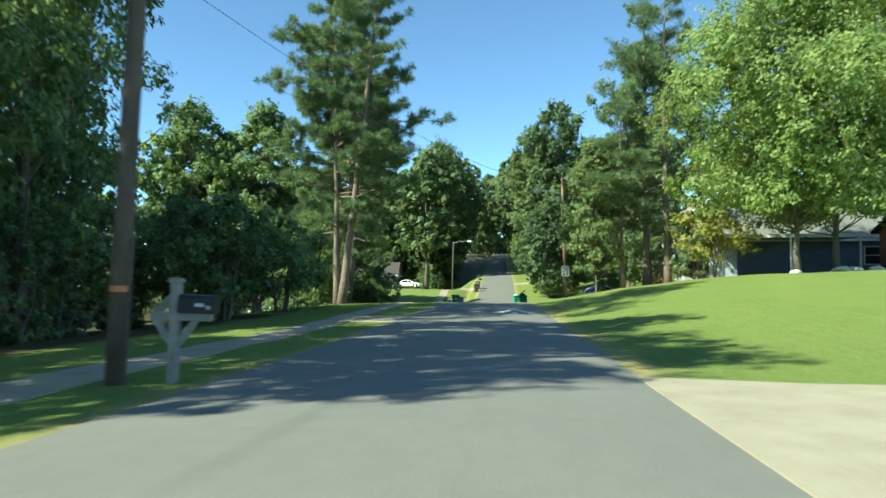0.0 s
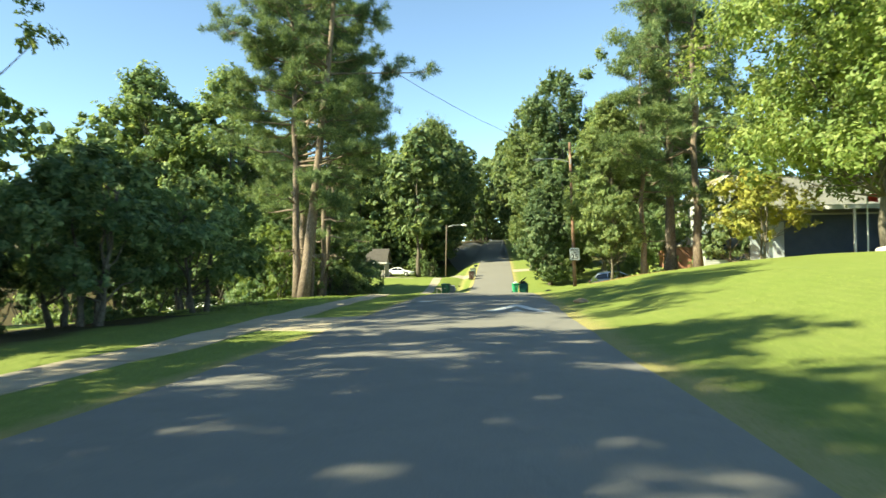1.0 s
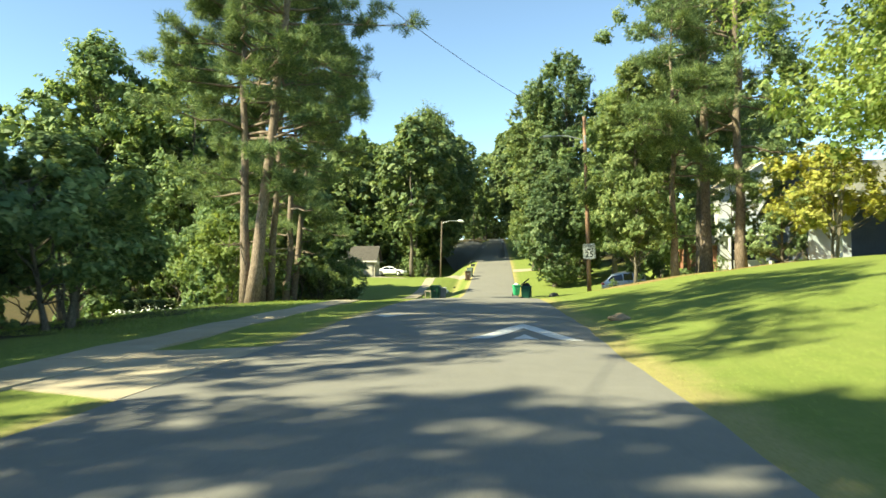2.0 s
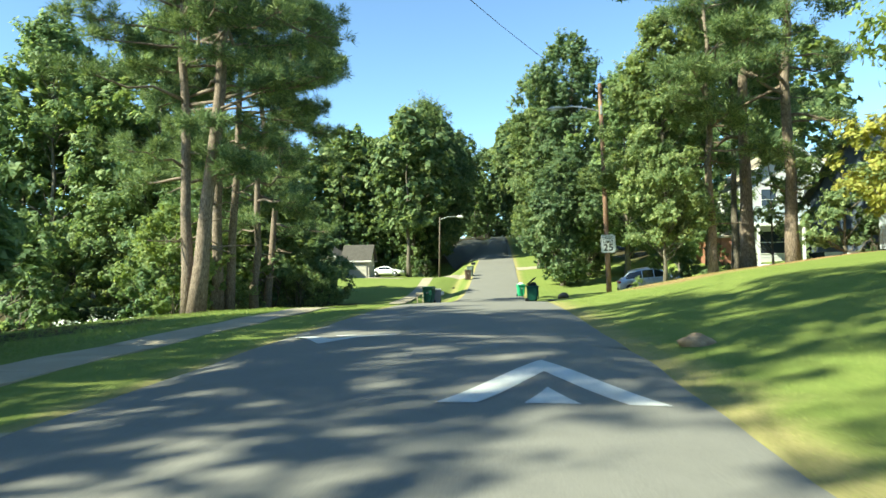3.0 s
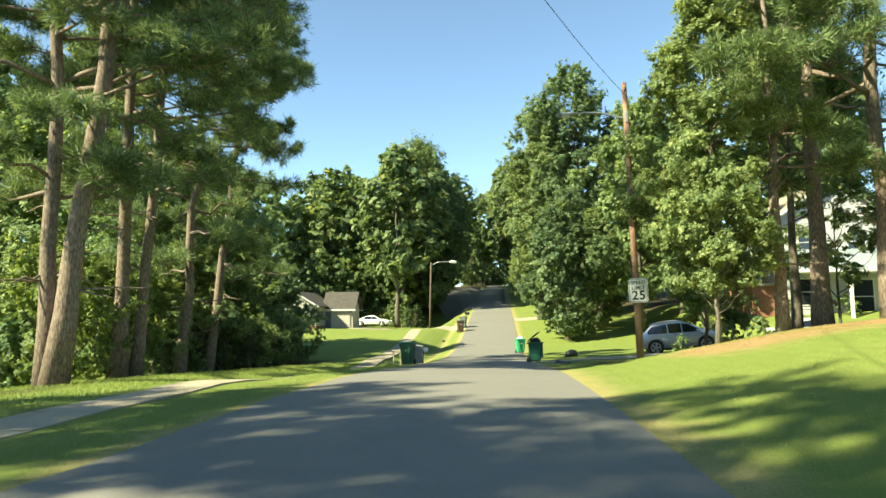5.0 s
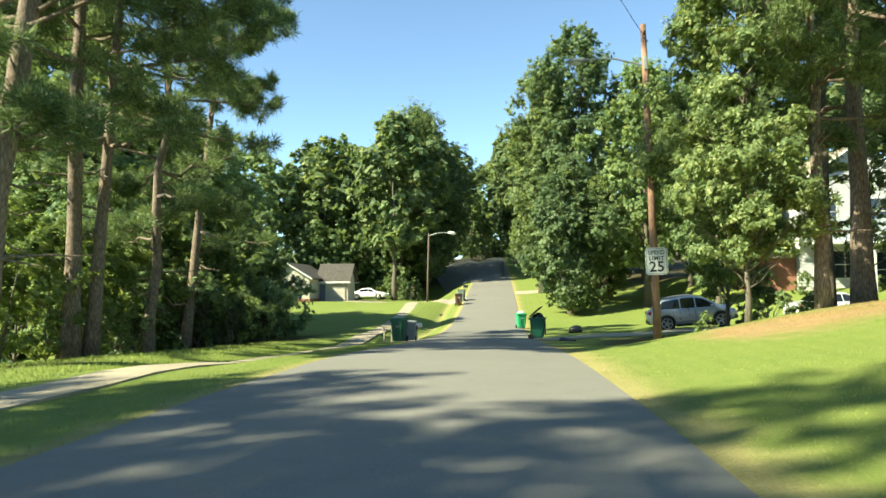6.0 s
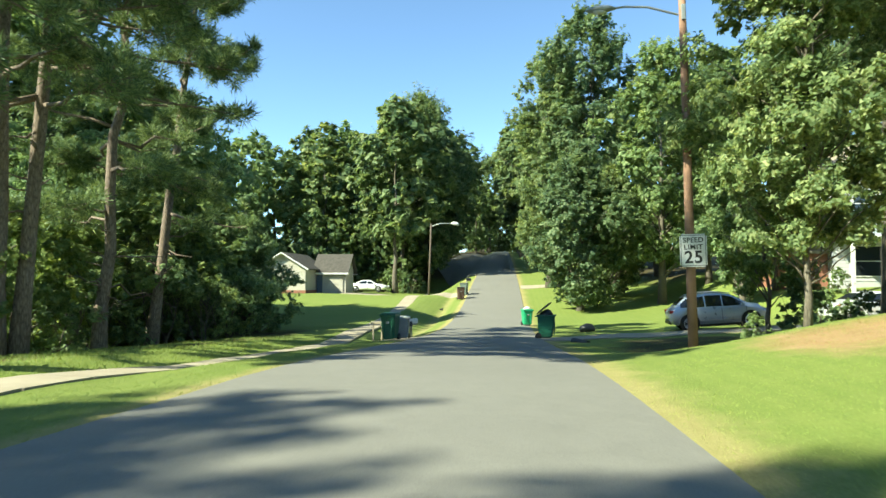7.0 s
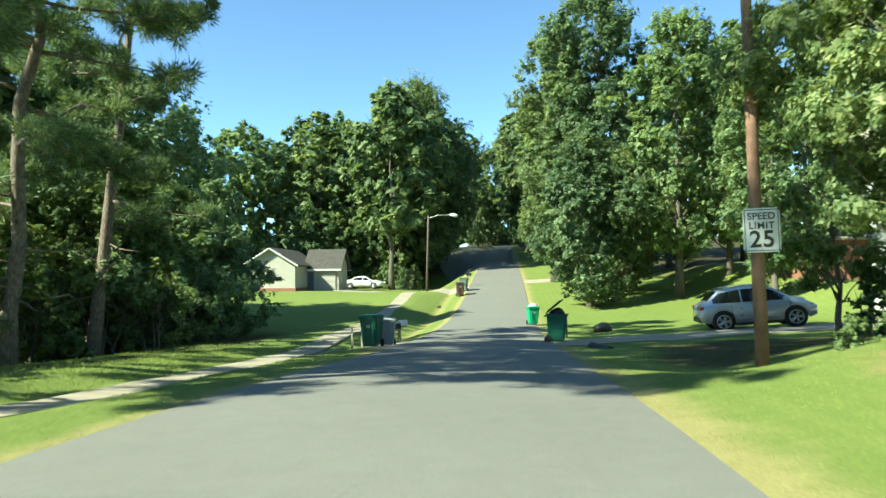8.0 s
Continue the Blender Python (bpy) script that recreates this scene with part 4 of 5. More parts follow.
# ---- street lamp ahead ----
lamp = thing("street_lamp", pose(-8.7, 109, Hz(-8.7, 109) - 0.1, 0, 1.5, 0), "brown pole street lamp on the far verge", "street lamp")
bm = bmesh.new()
tube(bm, [(0, 0, 0), (0, 0, 4), (0, 0, 8.2)], [0.13, 0.11, 0.09], 10)
part("shaft", bm, M_GREYPOLE, lamp, smooth=True)
bm = bmesh.new()
tube(bm, [(0, 0, 7.9), (1.0, 0, 8.25), (2.3, 0, 8.3)], [0.05, 0.045, 0.04], 8)
part("lamp_arm", bm, M_STEEL, lamp)
bm = bmesh.new()
tube(bm, [(2.2, 0, 8.3), (2.45, 0, 8.3), (2.9, 0, 8.24), (3.1, 0, 8.2)], [0.06, 0.17, 0.18, 0.06], 10)
part("lamp_head", bm, M_SIGN, lamp, "pale luminaire", True)

# ---- pole and mailbox by the sidewalk ----
lp = thing("utility_pole", pose(-5.05, 8.3, Hz(-5.05, 8.3) - 0.3, 0, 2.4, 0), "dark grey wooden utility pole on the verge", "utility pole")
bm = bmesh.new()
tube(bm, [(0, 0, 0), (0, 0, 3), (0, 0, 6), (0, 0, 9.5)], [0.125, 0.118, 0.11, 0.10], 14)
part("shaft", bm, M_GREYPOLE, lp, smooth=True)
bm = bmesh.new()
cyl(bm, (0, 0, 1.50), (0, 0, 1.58), 0.128, seg=14)
part("tag_band", bm, worn("orange_tag", (0.55, 0.2, 0.08), (0.65, 0.28, 0.12)), lp, "faded orange band")
bm = bmesh.new()
box(bm, 0.11, 0.14, -0.03, 0.03, 0.2, 2.2)
part("conduit", bm, M_GREYPOLE, lp)

M_GREYWOOD = worn("grey_painted_wood", (0.21, 0.20, 0.18), (0.32, 0.31, 0.28), 4.0, 0.8, 0, 40.0, 0.2)
M_MAILBOX = plain("black_metal", (0.018, 0.02, 0.024), 0.4, 0.3)


def arch(w, h, k=8):
    return [(-w, 0), (w, 0)] + [(w * math.cos(math.pi * i / k), h - w + w * math.sin(math.pi * i / k)) for i in range(k + 1)]


mb = thing("mailbox", pose(-4.36, 8.5, Hz(-4.36, 8.5) - 0.02, 0, 2.0, 0), "grey wooden mailbox post with a black metal box", "mailbox")
part("post", boxed(-0.06, 0.06, -0.06, 0.06, -0.2, 1.36, 0.01), M_GREYWOOD, mb)
part("post_cap", boxed(-0.078, 0.078, -0.078, 0.078, 1.32, 1.39, 0.02), M_GREYWOOD, mb)
part("cross_arm", boxed(-0.32, 0.5, -0.05, 0.05, 0.84, 0.94, 0.008), M_GREYWOOD, mb)
for s in (-1, 1):
    for z0, z1 in ((0.55, 0.86), (1.20, 0.93)):
        bm = bmesh.new()
        tube(bm, [(0.0, 0, z0 - 0.04), (s * 0.13, 0, 0.6 * z0 + 0.4 * z1 - 0.03), (s * 0.28, 0, z1)], [0.075, 0.065, 0.06], 4)
        if not (s == 1 and z0 > 1):
            part("brace", bm, M_GREYWOOD, mb)
bm = bmesh.new()
prism(bm, arch(0.09, 0.24), -0.25, 0.25)
bmesh.ops.transform(bm, matrix=pose(0.31, 0, 0.945, 0, 0, 90), verts=bm.verts)
bx = part("box", bm, M_MAILBOX, mb, "black metal mailbox")
bm = bmesh.new()
for k in range(4):
    box(bm, 0.30 + k * 0.032, 0.322 + k * 0.032, -0.096, -0.092, 1.03, 1.075)
part("number_bars", bm, M_SIGN, bx)
bm = bmesh.new()
box(bm, 0.46, 0.52, -0.115, -0.095, 1.0, 1.05)
part("flag", bm, M_STEEL, bx)

# ---- wheeled bins ----
M_BIN_D = plain("dark_green_plastic", (0.012, 0.10, 0.06), 0.45)
M_BIN_L = plain("bright_green_plastic", (0.02, 0.30, 0.14), 0.45)
M_LID_D = plain("black_plastic", (0.015, 0.018, 0.018), 0.45)
M_LID_W = plain("pale_lid", (0.6, 0.6, 0.55), 0.5)
M_TYRE = plain("rubber", (0.02, 0.02, 0.02), 0.8)
M_GREY_P = plain("grey_plastic", (0.25, 0.26, 0.26), 0.5)


def bin_(x, y, turn, body_m, lid_m, lid_open, size, label, bag_m=None):
    ob = thing("wheeled_bin", pose(x, y, max(Hz(x, y), rz(x, y) if RL(y) < x < RR(y) else -9), 0, 0, turn), label, "trash bin", "wheeled bins")
    bm = bmesh.new()
    box(bm, -0.33, 0.33, -0.38, 0.38, 0.07, 1.06)
    for v in bm.verts:
        f = 0.78 + 0.22 * (v.co.z - 0.07) / 0.99
        v.co.x *= f
        v.co.y = v.co.y * f + (1 - f) * 0.2
    bmesh.ops.bevel(bm, geom=bm.edges[:], offset=0.045, segments=3, affect="EDGES")
    body = sized(part("body", bm, body_m, ob), size)
    for xr in (-0.17, 0.17):
        sized(part("rib", boxed(xr - 0.03, xr + 0.03, -0.372, -0.33, 0.2, 0.85, 0.012), body_m, body), 1.0)
    bm = bmesh.new()
    box(bm, -0.36, 0.36, -0.41, 0.41, 1.02, 1.09, 0.025)
    sized(part("rim", bm, body_m, ob), size)
    bm = bmesh.new()
    box(bm, -0.355, 0.355, -0.82, 0.0, 0.0, 0.045, 0.02)
    box(bm, -0.30, 0.30, -0.74, -0.08, 0.035, 0.075, 0.02)
    bmesh.ops.transform(bm, matrix=pose(0, 0.4, 1.095, lid_open, 0, 0), verts=bm.verts)
    sized(part("lid", bm, lid_m, ob, "raised lid" if lid_open else ""), size)
    bm = bmesh.new()
    cyl(bm, (-0.28, 0.48, 1.02), (0.28, 0.48, 1.02), 0.02)
    for s in (-0.28, 0.28):
        cyl(bm, (s, 0.38, 1.02), (s, 0.48, 1.02), 0.02)
    sized(part("handle", bm, body_m, ob), size)
    for s in (-1, 1):
        bm = bmesh.new()
        cyl(bm, (s * 0.25, 0.34, 0.14), (s * 0.32, 0.34, 0.14), 0.14, seg=18)
        sized(part("wheel", bm, M_TYRE, ob), size)
    sized(part("badge", boxed(-0.07, 0.07, -0.372, -0.352, 0.72, 0.82, 0.004), M_GREY_P, ob), size)
    if bag_m is not None:
        bm = bmesh.new()
        bmesh.ops.create_icosphere(bm, subdivisions=3, radius=0.3)
        for v in bm.verts:
            q = 1 + 0.22 * noise.noise(v.co * 6) + 0.06 * noise.noise(v.co * 19)
            v.co = Vector((v.co.x * q, v.co.y * q, 1.08 + max(-0.04, v.co.z * 0.85 * q)))
        sized(part("rubbish_bag", bm, bag_m, ob, "bulging rubbish bag", True), size)
    return ob


def sized(ob, k):
    ob.scale = (k, k, k)
    return ob


bin_(1.62, 64.6, 82, M_BIN_D, M_LID_D, -40, 0.94, "dark green wheeled bin, its lid propped open by a black bag", M_LID_D)
bin_(1.12, 76.5, 15, M_BIN_L, M_BIN_L, 0, 0.86, "bright green wheeled bin with a pale bag on top", M_LID_W)
bin_(-4.62, 61.9, -8, M_BIN_D, M_BIN_D, 0, 0.92, "dark green wheeled bin at the driveway's mouth")
bin_(-4.22, 62.6, 5, M_GREY_P, M_LID_W, 0, 0.8, "grey wheeled bin beside a green one")
bin_(-4.15, 94.5, 10, plain("brown_plastic", (0.10, 0.06, 0.05), 0.5), M_LID_D, 0, 0.98, "brown wheeled bin on the far verge")
bin_(-4.05, 97.4, -6, plain("grey_green_plastic", (0.16, 0.21, 0.19), 0.5), M_LID_D, 0, 1.02, "grey-green wheeled bin behind the brown one")


def mailbox_small(x, y, turn, label, m_box, post_m, h=1.05):
    ob = thing("mailbox", gp(x, y, turn, 0.02), label, "mailbox", "mailboxes down the road")
    part("post", boxed(-0.05, 0.05, -0.05, 0.05, -0.2, h, 0.008), post_m, ob)
    part("cross_arm", boxed(-0.05, 0.42, -0.04, 0.04, h - 0.09, h - 0.01, 0.006), post_m, ob)
    bm = bmesh.new()
    prism(bm, arch(0.085, 0.22), -0.24, 0.24)
    bmesh.ops.transform(bm, matrix=pose(0.2, 0, h - 0.005, 0, 0, 90), verts=bm.verts)
    part("box", bm, m_box, ob)
    return ob


mailbox_small(-4.45, 66.4, 62, "white mailbox on a short post beside the bins", M_SIGN, M_GREYWOOD, 0.66)
mailbox_small(-4.8, 66.2, 15, "black mailbox on a short post beside the bins", M_MAILBOX, M_GREYWOOD, 0.6)
mailbox_small(-4.05, 101.2, 0, "dark mailbox on a post on the far verge", M_MAILBOX, M_GREYWOOD)
st = thing("wooden_stake_frame", gp(-5.2, 62.3), "small pale wooden frame beside the bin", "frame")
for s in (-0.17, 0.17):
    part("stake", boxed(s - 0.03, s + 0.03, -0.03, 0.03, -0.1, 0.78, 0.005), M_CONC, st)
part("board", boxed(-0.26, 0.26, -0.05, 0.05, 0.74, 0.84, 0.01), M_CONC, st)

# culverts
M_PIPE = plain("dark_pipe", (0.03, 0.03, 0.03), 0.7)
for x, y, t, l in ((-5.46, 90.5, 0, "dark drain pipe end in the grassy ditch"), (2.75, 60.6, 15, "dark drain pipe end under the driveway")):
    cv = thing("drain_pipe", pose(x, y, Hz(x, y) - 0.06, 0, 0, t), l, "drain pipe")
    bm = bmesh.new()
    r0 = tube(bm, [(0, -0.4, 0), (0, 1.0, 0.0)], [0.15, 0.15], 16, False)
    tube(bm, [(0, -0.4, 0), (0, 1.0, 0.0)], [0.12, 0.12], 16, True)
    part("barrel", bm, M_PIPE, cv)
bag = thing("rubbish_bag", gp(4.0, 70.5, 30), "black rubbish bag lying on the lawn", "bag")
bm = bmesh.new()
bmesh.ops.create_icosphere(bm, subdivisions=3, radius=0.34)
for v in bm.verts:
    k = 1 + 0.18 * noise.noise(v.co * 5)
    v.co = Vector((v.co.x * 1.25 * k, v.co.y * k, max(-0.02, v.co.z * 0.85 * k + 0.18)))
part("sack", bm, M_LID_D, bag, smooth=True)


def stone(x, y, r, seed, m_, label, flat=0.6):
    ob = thing("stone", gp(x, y, seed * 40, 0.04), label, "stone", "stones on the lawn")
    bm = bmesh.new()
    bmesh.ops.create_icosphere(bm, subdivisions=3, radius=r)
    for v in bm.verts:
        k = 1 + 0.35 * noise.noise(v.co * (1.2 / r) + Vector((seed * 3.1, 0, 0))) + 0.08 * noise.noise(v.co * (5 / r))
        v.co = Vector((v.co.x * k * 1.2, v.co.y * k, v.co.z * k * flat + r * 0.25))
    part("body", bm, m_, ob, smooth=True)


M_STONE = worn("brown_stone", (0.20, 0.14, 0.085), (0.34, 0.25, 0.16), 8.0, 0.9, 0, 60, 0.5)
M_WSTONE = worn("pale_stone", (0.5, 0.46, 0.42), (0.68, 0.62, 0.56), 4.0, 0.9, 0, 60, 0.4)
stone(2.6, 31.6, 0.22, 1, M_STONE, "rounded brown stone at the lawn's edge")
stone(15.2, 37.0, 0.3, 2, M_WSTONE, "pale stone at the foot of a maple")
stone(18.5, 39.2, 0.42, 3, M_WSTONE, "pale stone at the foot of a maple")
stone(19.3, 39.4, 0.34, 4, M_WSTONE, "pale stone at the foot of a maple")
stone(20.6, 39.6, 0.36, 5, M_WSTONE, "pale stone at the foot of a maple")


# ---- parked cars ----
M_CARGLASS, n, b = mat("car_glass", 0.05, 0, 0.8)
b.inputs["Base Color"].default_value = (0.012, 0.015, 0.018, 1)
M_RIM = plain("alloy", (0.5, 0.5, 0.52), 0.3, 0.9)
M_TAIL = plain("red_lamp", (0.35, 0.02, 0.02), 0.25)
M_HEADL = plain("clear_lamp", (0.6, 0.62, 0.65), 0.15)


def car_paint(name, c_, metal=0.3):
    m, n, b = mat(name, 0.28, metal, 0.5)
    b.inputs["Base Color"].default_value = (*c_, 1)
    b.inputs["Coat Weight"].default_value = 0.6
    nn = noise_node(n, 3.0, 4)
    n.links.new(ramp(n, nn.outputs[0], [(0.3, (0.26, 0.26, 0.26)), (0.7, (0.36, 0.36, 0.36))]).outputs[0], b.inputs["Roughness"])
    return m


def car(x, y, turn, paint, label, L=4.65, W=1.88, hgt=1.66, suv=True, tilt=0.0, base=2.8, rear=0.9):
    """A car along +x: a body lofted over cross sections with open wheel arches, glass let into it, wheels and lamps."""
    z0 = Hz(x, y) + 0.03
    ob = thing("parked_car", pose(x, y, z0, 0, tilt, turn), label, "car", "parked cars")
    h, R = L / 2, 0.37 if suv else 0.33
    wr, wf = -h + rear, -h + rear + base
    k = hgt / (1.66 if suv else 1.45)
    if suv:
        roof = ([-h, -h + 0.06, -h + 0.28, -h + 0.75, -0.5, 0.1, 0.55, 1.28, 1.7, h - 0.35, h - 0.08, h], [0.86, 1.0, 1.16, 1.56, 1.66, 1.65, 1.56, 1.12, 1.06, 0.96, 0.82, 0.66])
        sill, waist, kink = 0.30, 1.03, (-h + 0.28, -h + 0.75, 0.55, 1.28)
    else:
        roof = ([-h, -h + 0.08, -h + 0.55, -h + 0.85, -0.85, -0.2, 0.3, 1.25, 1.6, h - 0.45, h - 0.1, h], [0.72, 0.95, 1.02, 1.05, 1.38, 1.45, 1.42, 0.98, 0.93, 0.83, 0.70, 0.55])
        sill, waist, kink = 0.25, 0.93, (-h + 0.85, -0.85, 0.3, 1.25)
    roof = (roof[0], [v * k for v in roof[1]])
    waist *= k

    def top(px):
        return float(np.interp(px, *roof))

    def wid(px):
        return W / 2 * float(np.interp(px, [-h, -h + 0.12, -h + 0.6, 0.8, h - 0.6, h - 0.14, h], [0.80, 0.91, 0.985, 1.0, 0.97, 0.86, 0.70]))

    def belt(px):
        return min(waist * float(np.interp(px, [-h, -h + 0.7, h - 1.0, h - 0.2, h], [1.04, 1.02, 0.97, 0.80, 0.72])), top(px) - 0.03)

    def low(px):
        z = sill + 0.1 * float(np.interp(px, [-h, -h + 0.4, h - 0.4, h], [1, 0, 0, 1]))
        for wx in (wr, wf):
            q = (R + 0.07) ** 2 - (px - wx) ** 2
            if q > 0:
                z = max(z, R + math.sqrt(q))
        return z

    def edge(px):
        """Half width of the roof where there is a cabin, of the bonnet's flat elsewhere."""
        f = min(1, max(0, (top(px) - belt(px)) / (0.56 * k)))
        return wid(px) * (0.86 - 0.16 * f)
    xs = sorted({round(v, 3) for v in list(np.linspace(-h, h, 40)) + list(roof[0]) + [wx + d * (R + 0.07) for wx in (wr, wf) for d in (-1, -0.92, -0.7, -0.35, 0.35, 0.7, 0.92, 1)]})
    bm = bmesh.new()
    rows = []
    for px in xs:
        w_, lo, be, tz, ew = wid(px), low(px), belt(px), top(px), edge(px)
        mid = max(lo + 0.02, 0.5 * (sill + be) + 0.08)
        half = [(w_ * 0.80, lo + 0.04), (w_ * 0.975, lo), (w_ * 1.0, min(mid, be - 0.02)), (w_ * 0.985, be - 0.03), (w_ * 0.955, be), (ew, max(be + 0.004, tz - 0.055)), (ew * 0.9, tz - 0.018), (ew * 0.45, tz)]
        rows.append([bm.verts.new((px, -a_, b_)) for a_, b_ in half] + [bm.verts.new((px, a_, b_)) for a_, b_ in half[::-1]])
    m_ = len(rows[0])
    for r0, r1 in zip(rows, rows[1:]):
        for q in range(m_):
            bm.faces.new((r0[q], r0[(q + 1) % m_], r1[(q + 1) % m_], r1[q]))
    bm.faces.new(rows[0])
    bm.faces.new(rows[-1][::-1])
    bmesh.ops.recalc_face_normals(bm, faces=bm.faces)
    part("body", bm, paint, ob, smooth=True)

    def side(px, f, s_, out):
        """A place on the cabin's side, f of the way from the belt to the roof's edge."""
        be, tz = belt(px), top(px) - 0.055
        return (px, s_ * (wid(px) * 0.955 + (edge(px) - wid(px) * 0.955) * f + out), be + (tz - be) * f)
    r0, r1, f0, f1 = kink
    panes = [(r0 + 0.22, -0.62 if suv else -0.78), (-0.56 if suv else -0.7, 0.12), (0.18, f1 - 0.22)]
    if not suv:
        panes = [(r1 - 0.22, -0.02), (0.04, f1 - 0.2)]
    for s_ in (-1, 1):
        for p0, p1 in panes:
            bm = bmesh.new()
            cols = []
            for px in np.linspace(p0, p1, 9):
                room = max(0.0, top(px) - 0.055 - belt(px))
                if room < 0.1:
                    continue
                cols.append([bm.verts.new(side(px, f, s_, 0.006)) for f in (min(0.4, 0.035 / room), 0.5, 1 - min(0.4, 0.05 / room))])
            for c0, c1 in zip(cols, cols[1:]):
                for q in (0, 1):
                    bm.faces.new((c0[q], c0[q + 1], c1[q + 1], c1[q]))
            part("side_window", bm, M_CARGLASS, ob, "dark tinted glass")
    for name, p0, p1 in (("rear_window", r0 + 0.05, r1 - 0.04), ("windscreen", f0 + 0.05, f1 - 0.04)):
        bm = bmesh.new()
        cols = [[bm.verts.new((px, g * edge(px) * 0.86, top(px) - 0.012 * abs(g) + 0.008)) for g in (-1, -0.5, 0, 0.5, 1)] for px in np.linspace(p0, p1, 6)]
        for c0, c1 in zip(cols, cols[1:]):
            for q in range(4):
                bm.faces.new((c0[q], c0[q + 1], c1[q + 1], c1[q]))
        part(name, bm, M_CARGLASS, ob, "dark tinted glass")
    for s_ in (-1, 1):
        part("mirror", boxed(f1 - 0.42, f1 - 0.22, s_ * (W / 2 + 0.09) - 0.1, s_ * (W / 2 + 0.09) + 0.1, waist - 0.02, waist + 0.13, 0.045), paint, ob)
        if suv:
            bm = bmesh.new()
            tube(bm, [(px, s_ * edge(px) * 0.93, top(px) + 0.03) for px in (r1 + 0.1, -0.5, 0.1, f0)], [0.018] * 4, 6)
            part("roof_rail", bm, M_STEEL, ob)
        for wx in (wr, wf):
            bm = bmesh.new()
            cyl(bm, (wx, s_ * (W / 2 - 0.25), R), (wx, s_ * (W / 2 - 0.015), R), R, seg=32)
            bmesh.ops.bevel(bm, geom=[e for e in bm.edges if abs(e.verts[0].co.y - e.verts[1].co.y) < 0.01], offset=0.035, segments=3, affect="EDGES")
            wheel = part("wheel", bm, M_TYRE, ob)
            bm = bmesh.new()
            yo = s_ * (W / 2 - 0.01)
            for i in range(10):
                a_ = 2 * math.pi * (i // 2) / 5 + (0.17 if i % 2 else -0.17)
                tube(bm, [(wx + 0.05 * math.cos(a_), yo, R + 0.05 * math.sin(a_)), (wx + R * 0.68 * math.cos(a_), yo, R + R * 0.68 * math.sin(a_))], [0.028, 0.02], 5)
            ring = [(wx + R * 0.69 * math.cos(2 * math.pi * i / 24), yo, R + R * 0.69 * math.sin(2 * math.pi * i / 24)) for i in range(25)]
            tube(bm, ring, [0.022] * 25, 5, False)
            cyl(bm, (wx, yo - s_ * 0.02, R), (wx, yo + s_ * 0.015, R), 0.06, seg=12)
            part("rim", bm, M_RIM, wheel)
            bm = bmesh.new()
            cyl(bm, (wx, s_ * (W / 2 - 0.36), R + 0.02), (wx, s_ * (W / 2 - 0.06), R + 0.02), R + 0.055, seg=28)
            part("wheel_arch", bm, M_BLACK, ob)
        part("tail_lamp", boxed(-h + 0.0, -h + 0.34, s_ * wid(-h + 0.15) - 0.05 - 0.06 * s_, s_ * wid(-h + 0.15) + 0.05 - 0.03 * s_, waist - 0.17, waist - 0.03, 0.03), M_TAIL, ob)
        part("headlamp", boxed(h - 0.42, h - 0.06, s_ * wid(h - 0.2) - 0.09 - 0.05 * s_, s_ * wid(h - 0.2) + 0.05 - 0.02 * s_, 0.62 * k, 0.76 * k, 0.03), M_HEADL, ob)
        for dx in (-0.72, 0.34):
            part("door_handle", boxed(dx, dx + 0.2, s_ * (W / 2 - 0.008) - 0.014, s_ * (W / 2 - 0.008) + 0.014, waist - 0.13, waist - 0.1, 0.006), M_RIM if suv else paint, ob)
        for dx in (-0.98, 0.1, 1.14):
            part("door_seam", boxed(dx - 0.007, dx + 0.007, s_ * wid(dx) - 0.012, s_ * wid(dx) + 0.003, sill + 0.14, waist - 0.04), M_BLACK, ob)
        part("side_trim", boxed(wr + R + 0.1, wf - R - 0.1, s_ * (W / 2 - 0.006) - 0.014, s_ * (W / 2 - 0.006) + 0.014, sill + 0.16, sill + 0.2, 0.008), M_RIM if suv else paint, ob)
    part("rear_bumper", boxed(-h - 0.03, -h + 0.12, -W * 0.40, W * 0.40, sill + 0.06, sill + 0.26, 0.05), M_BLACK if suv else paint, ob)
    part("underbody", boxed(wr + R + 0.08, wf - R - 0.08, -W / 2 + 0.1, W / 2 - 0.1, 0.18, sill + 0.06, 0.03), M_BLACK, ob)
    return ob


car(9.62, 67.95, -5, car_paint("silver_blue_paint", (0.42, 0.47, 0.53), 0.45), "silver-blue compact SUV parked on the driveway", 4.3, 1.86, 1.68, tilt=-5.0, base=2.62, rear=0.84)
car(17.4, 69.6, 8, car_paint("pale_silver_paint", (0.62, 0.64, 0.65), 0.3), "pale silver sedan parked further up the driveway", 4.7, 1.82, 1.45, False, -2.0)
car(-17.0, 117.0, -8, car_paint("white_paint", (0.78, 0.79, 0.8), 0.0), "white sedan parked in front of the garage", 4.8, 1.84, 1.45, False, base=2.85, rear=1.0)

# ---- houses ----
def siding(name, c_, c2_):
    return worn(name, c_, c2_, 1.5, 0.75, 0, 30.0, 0.08)


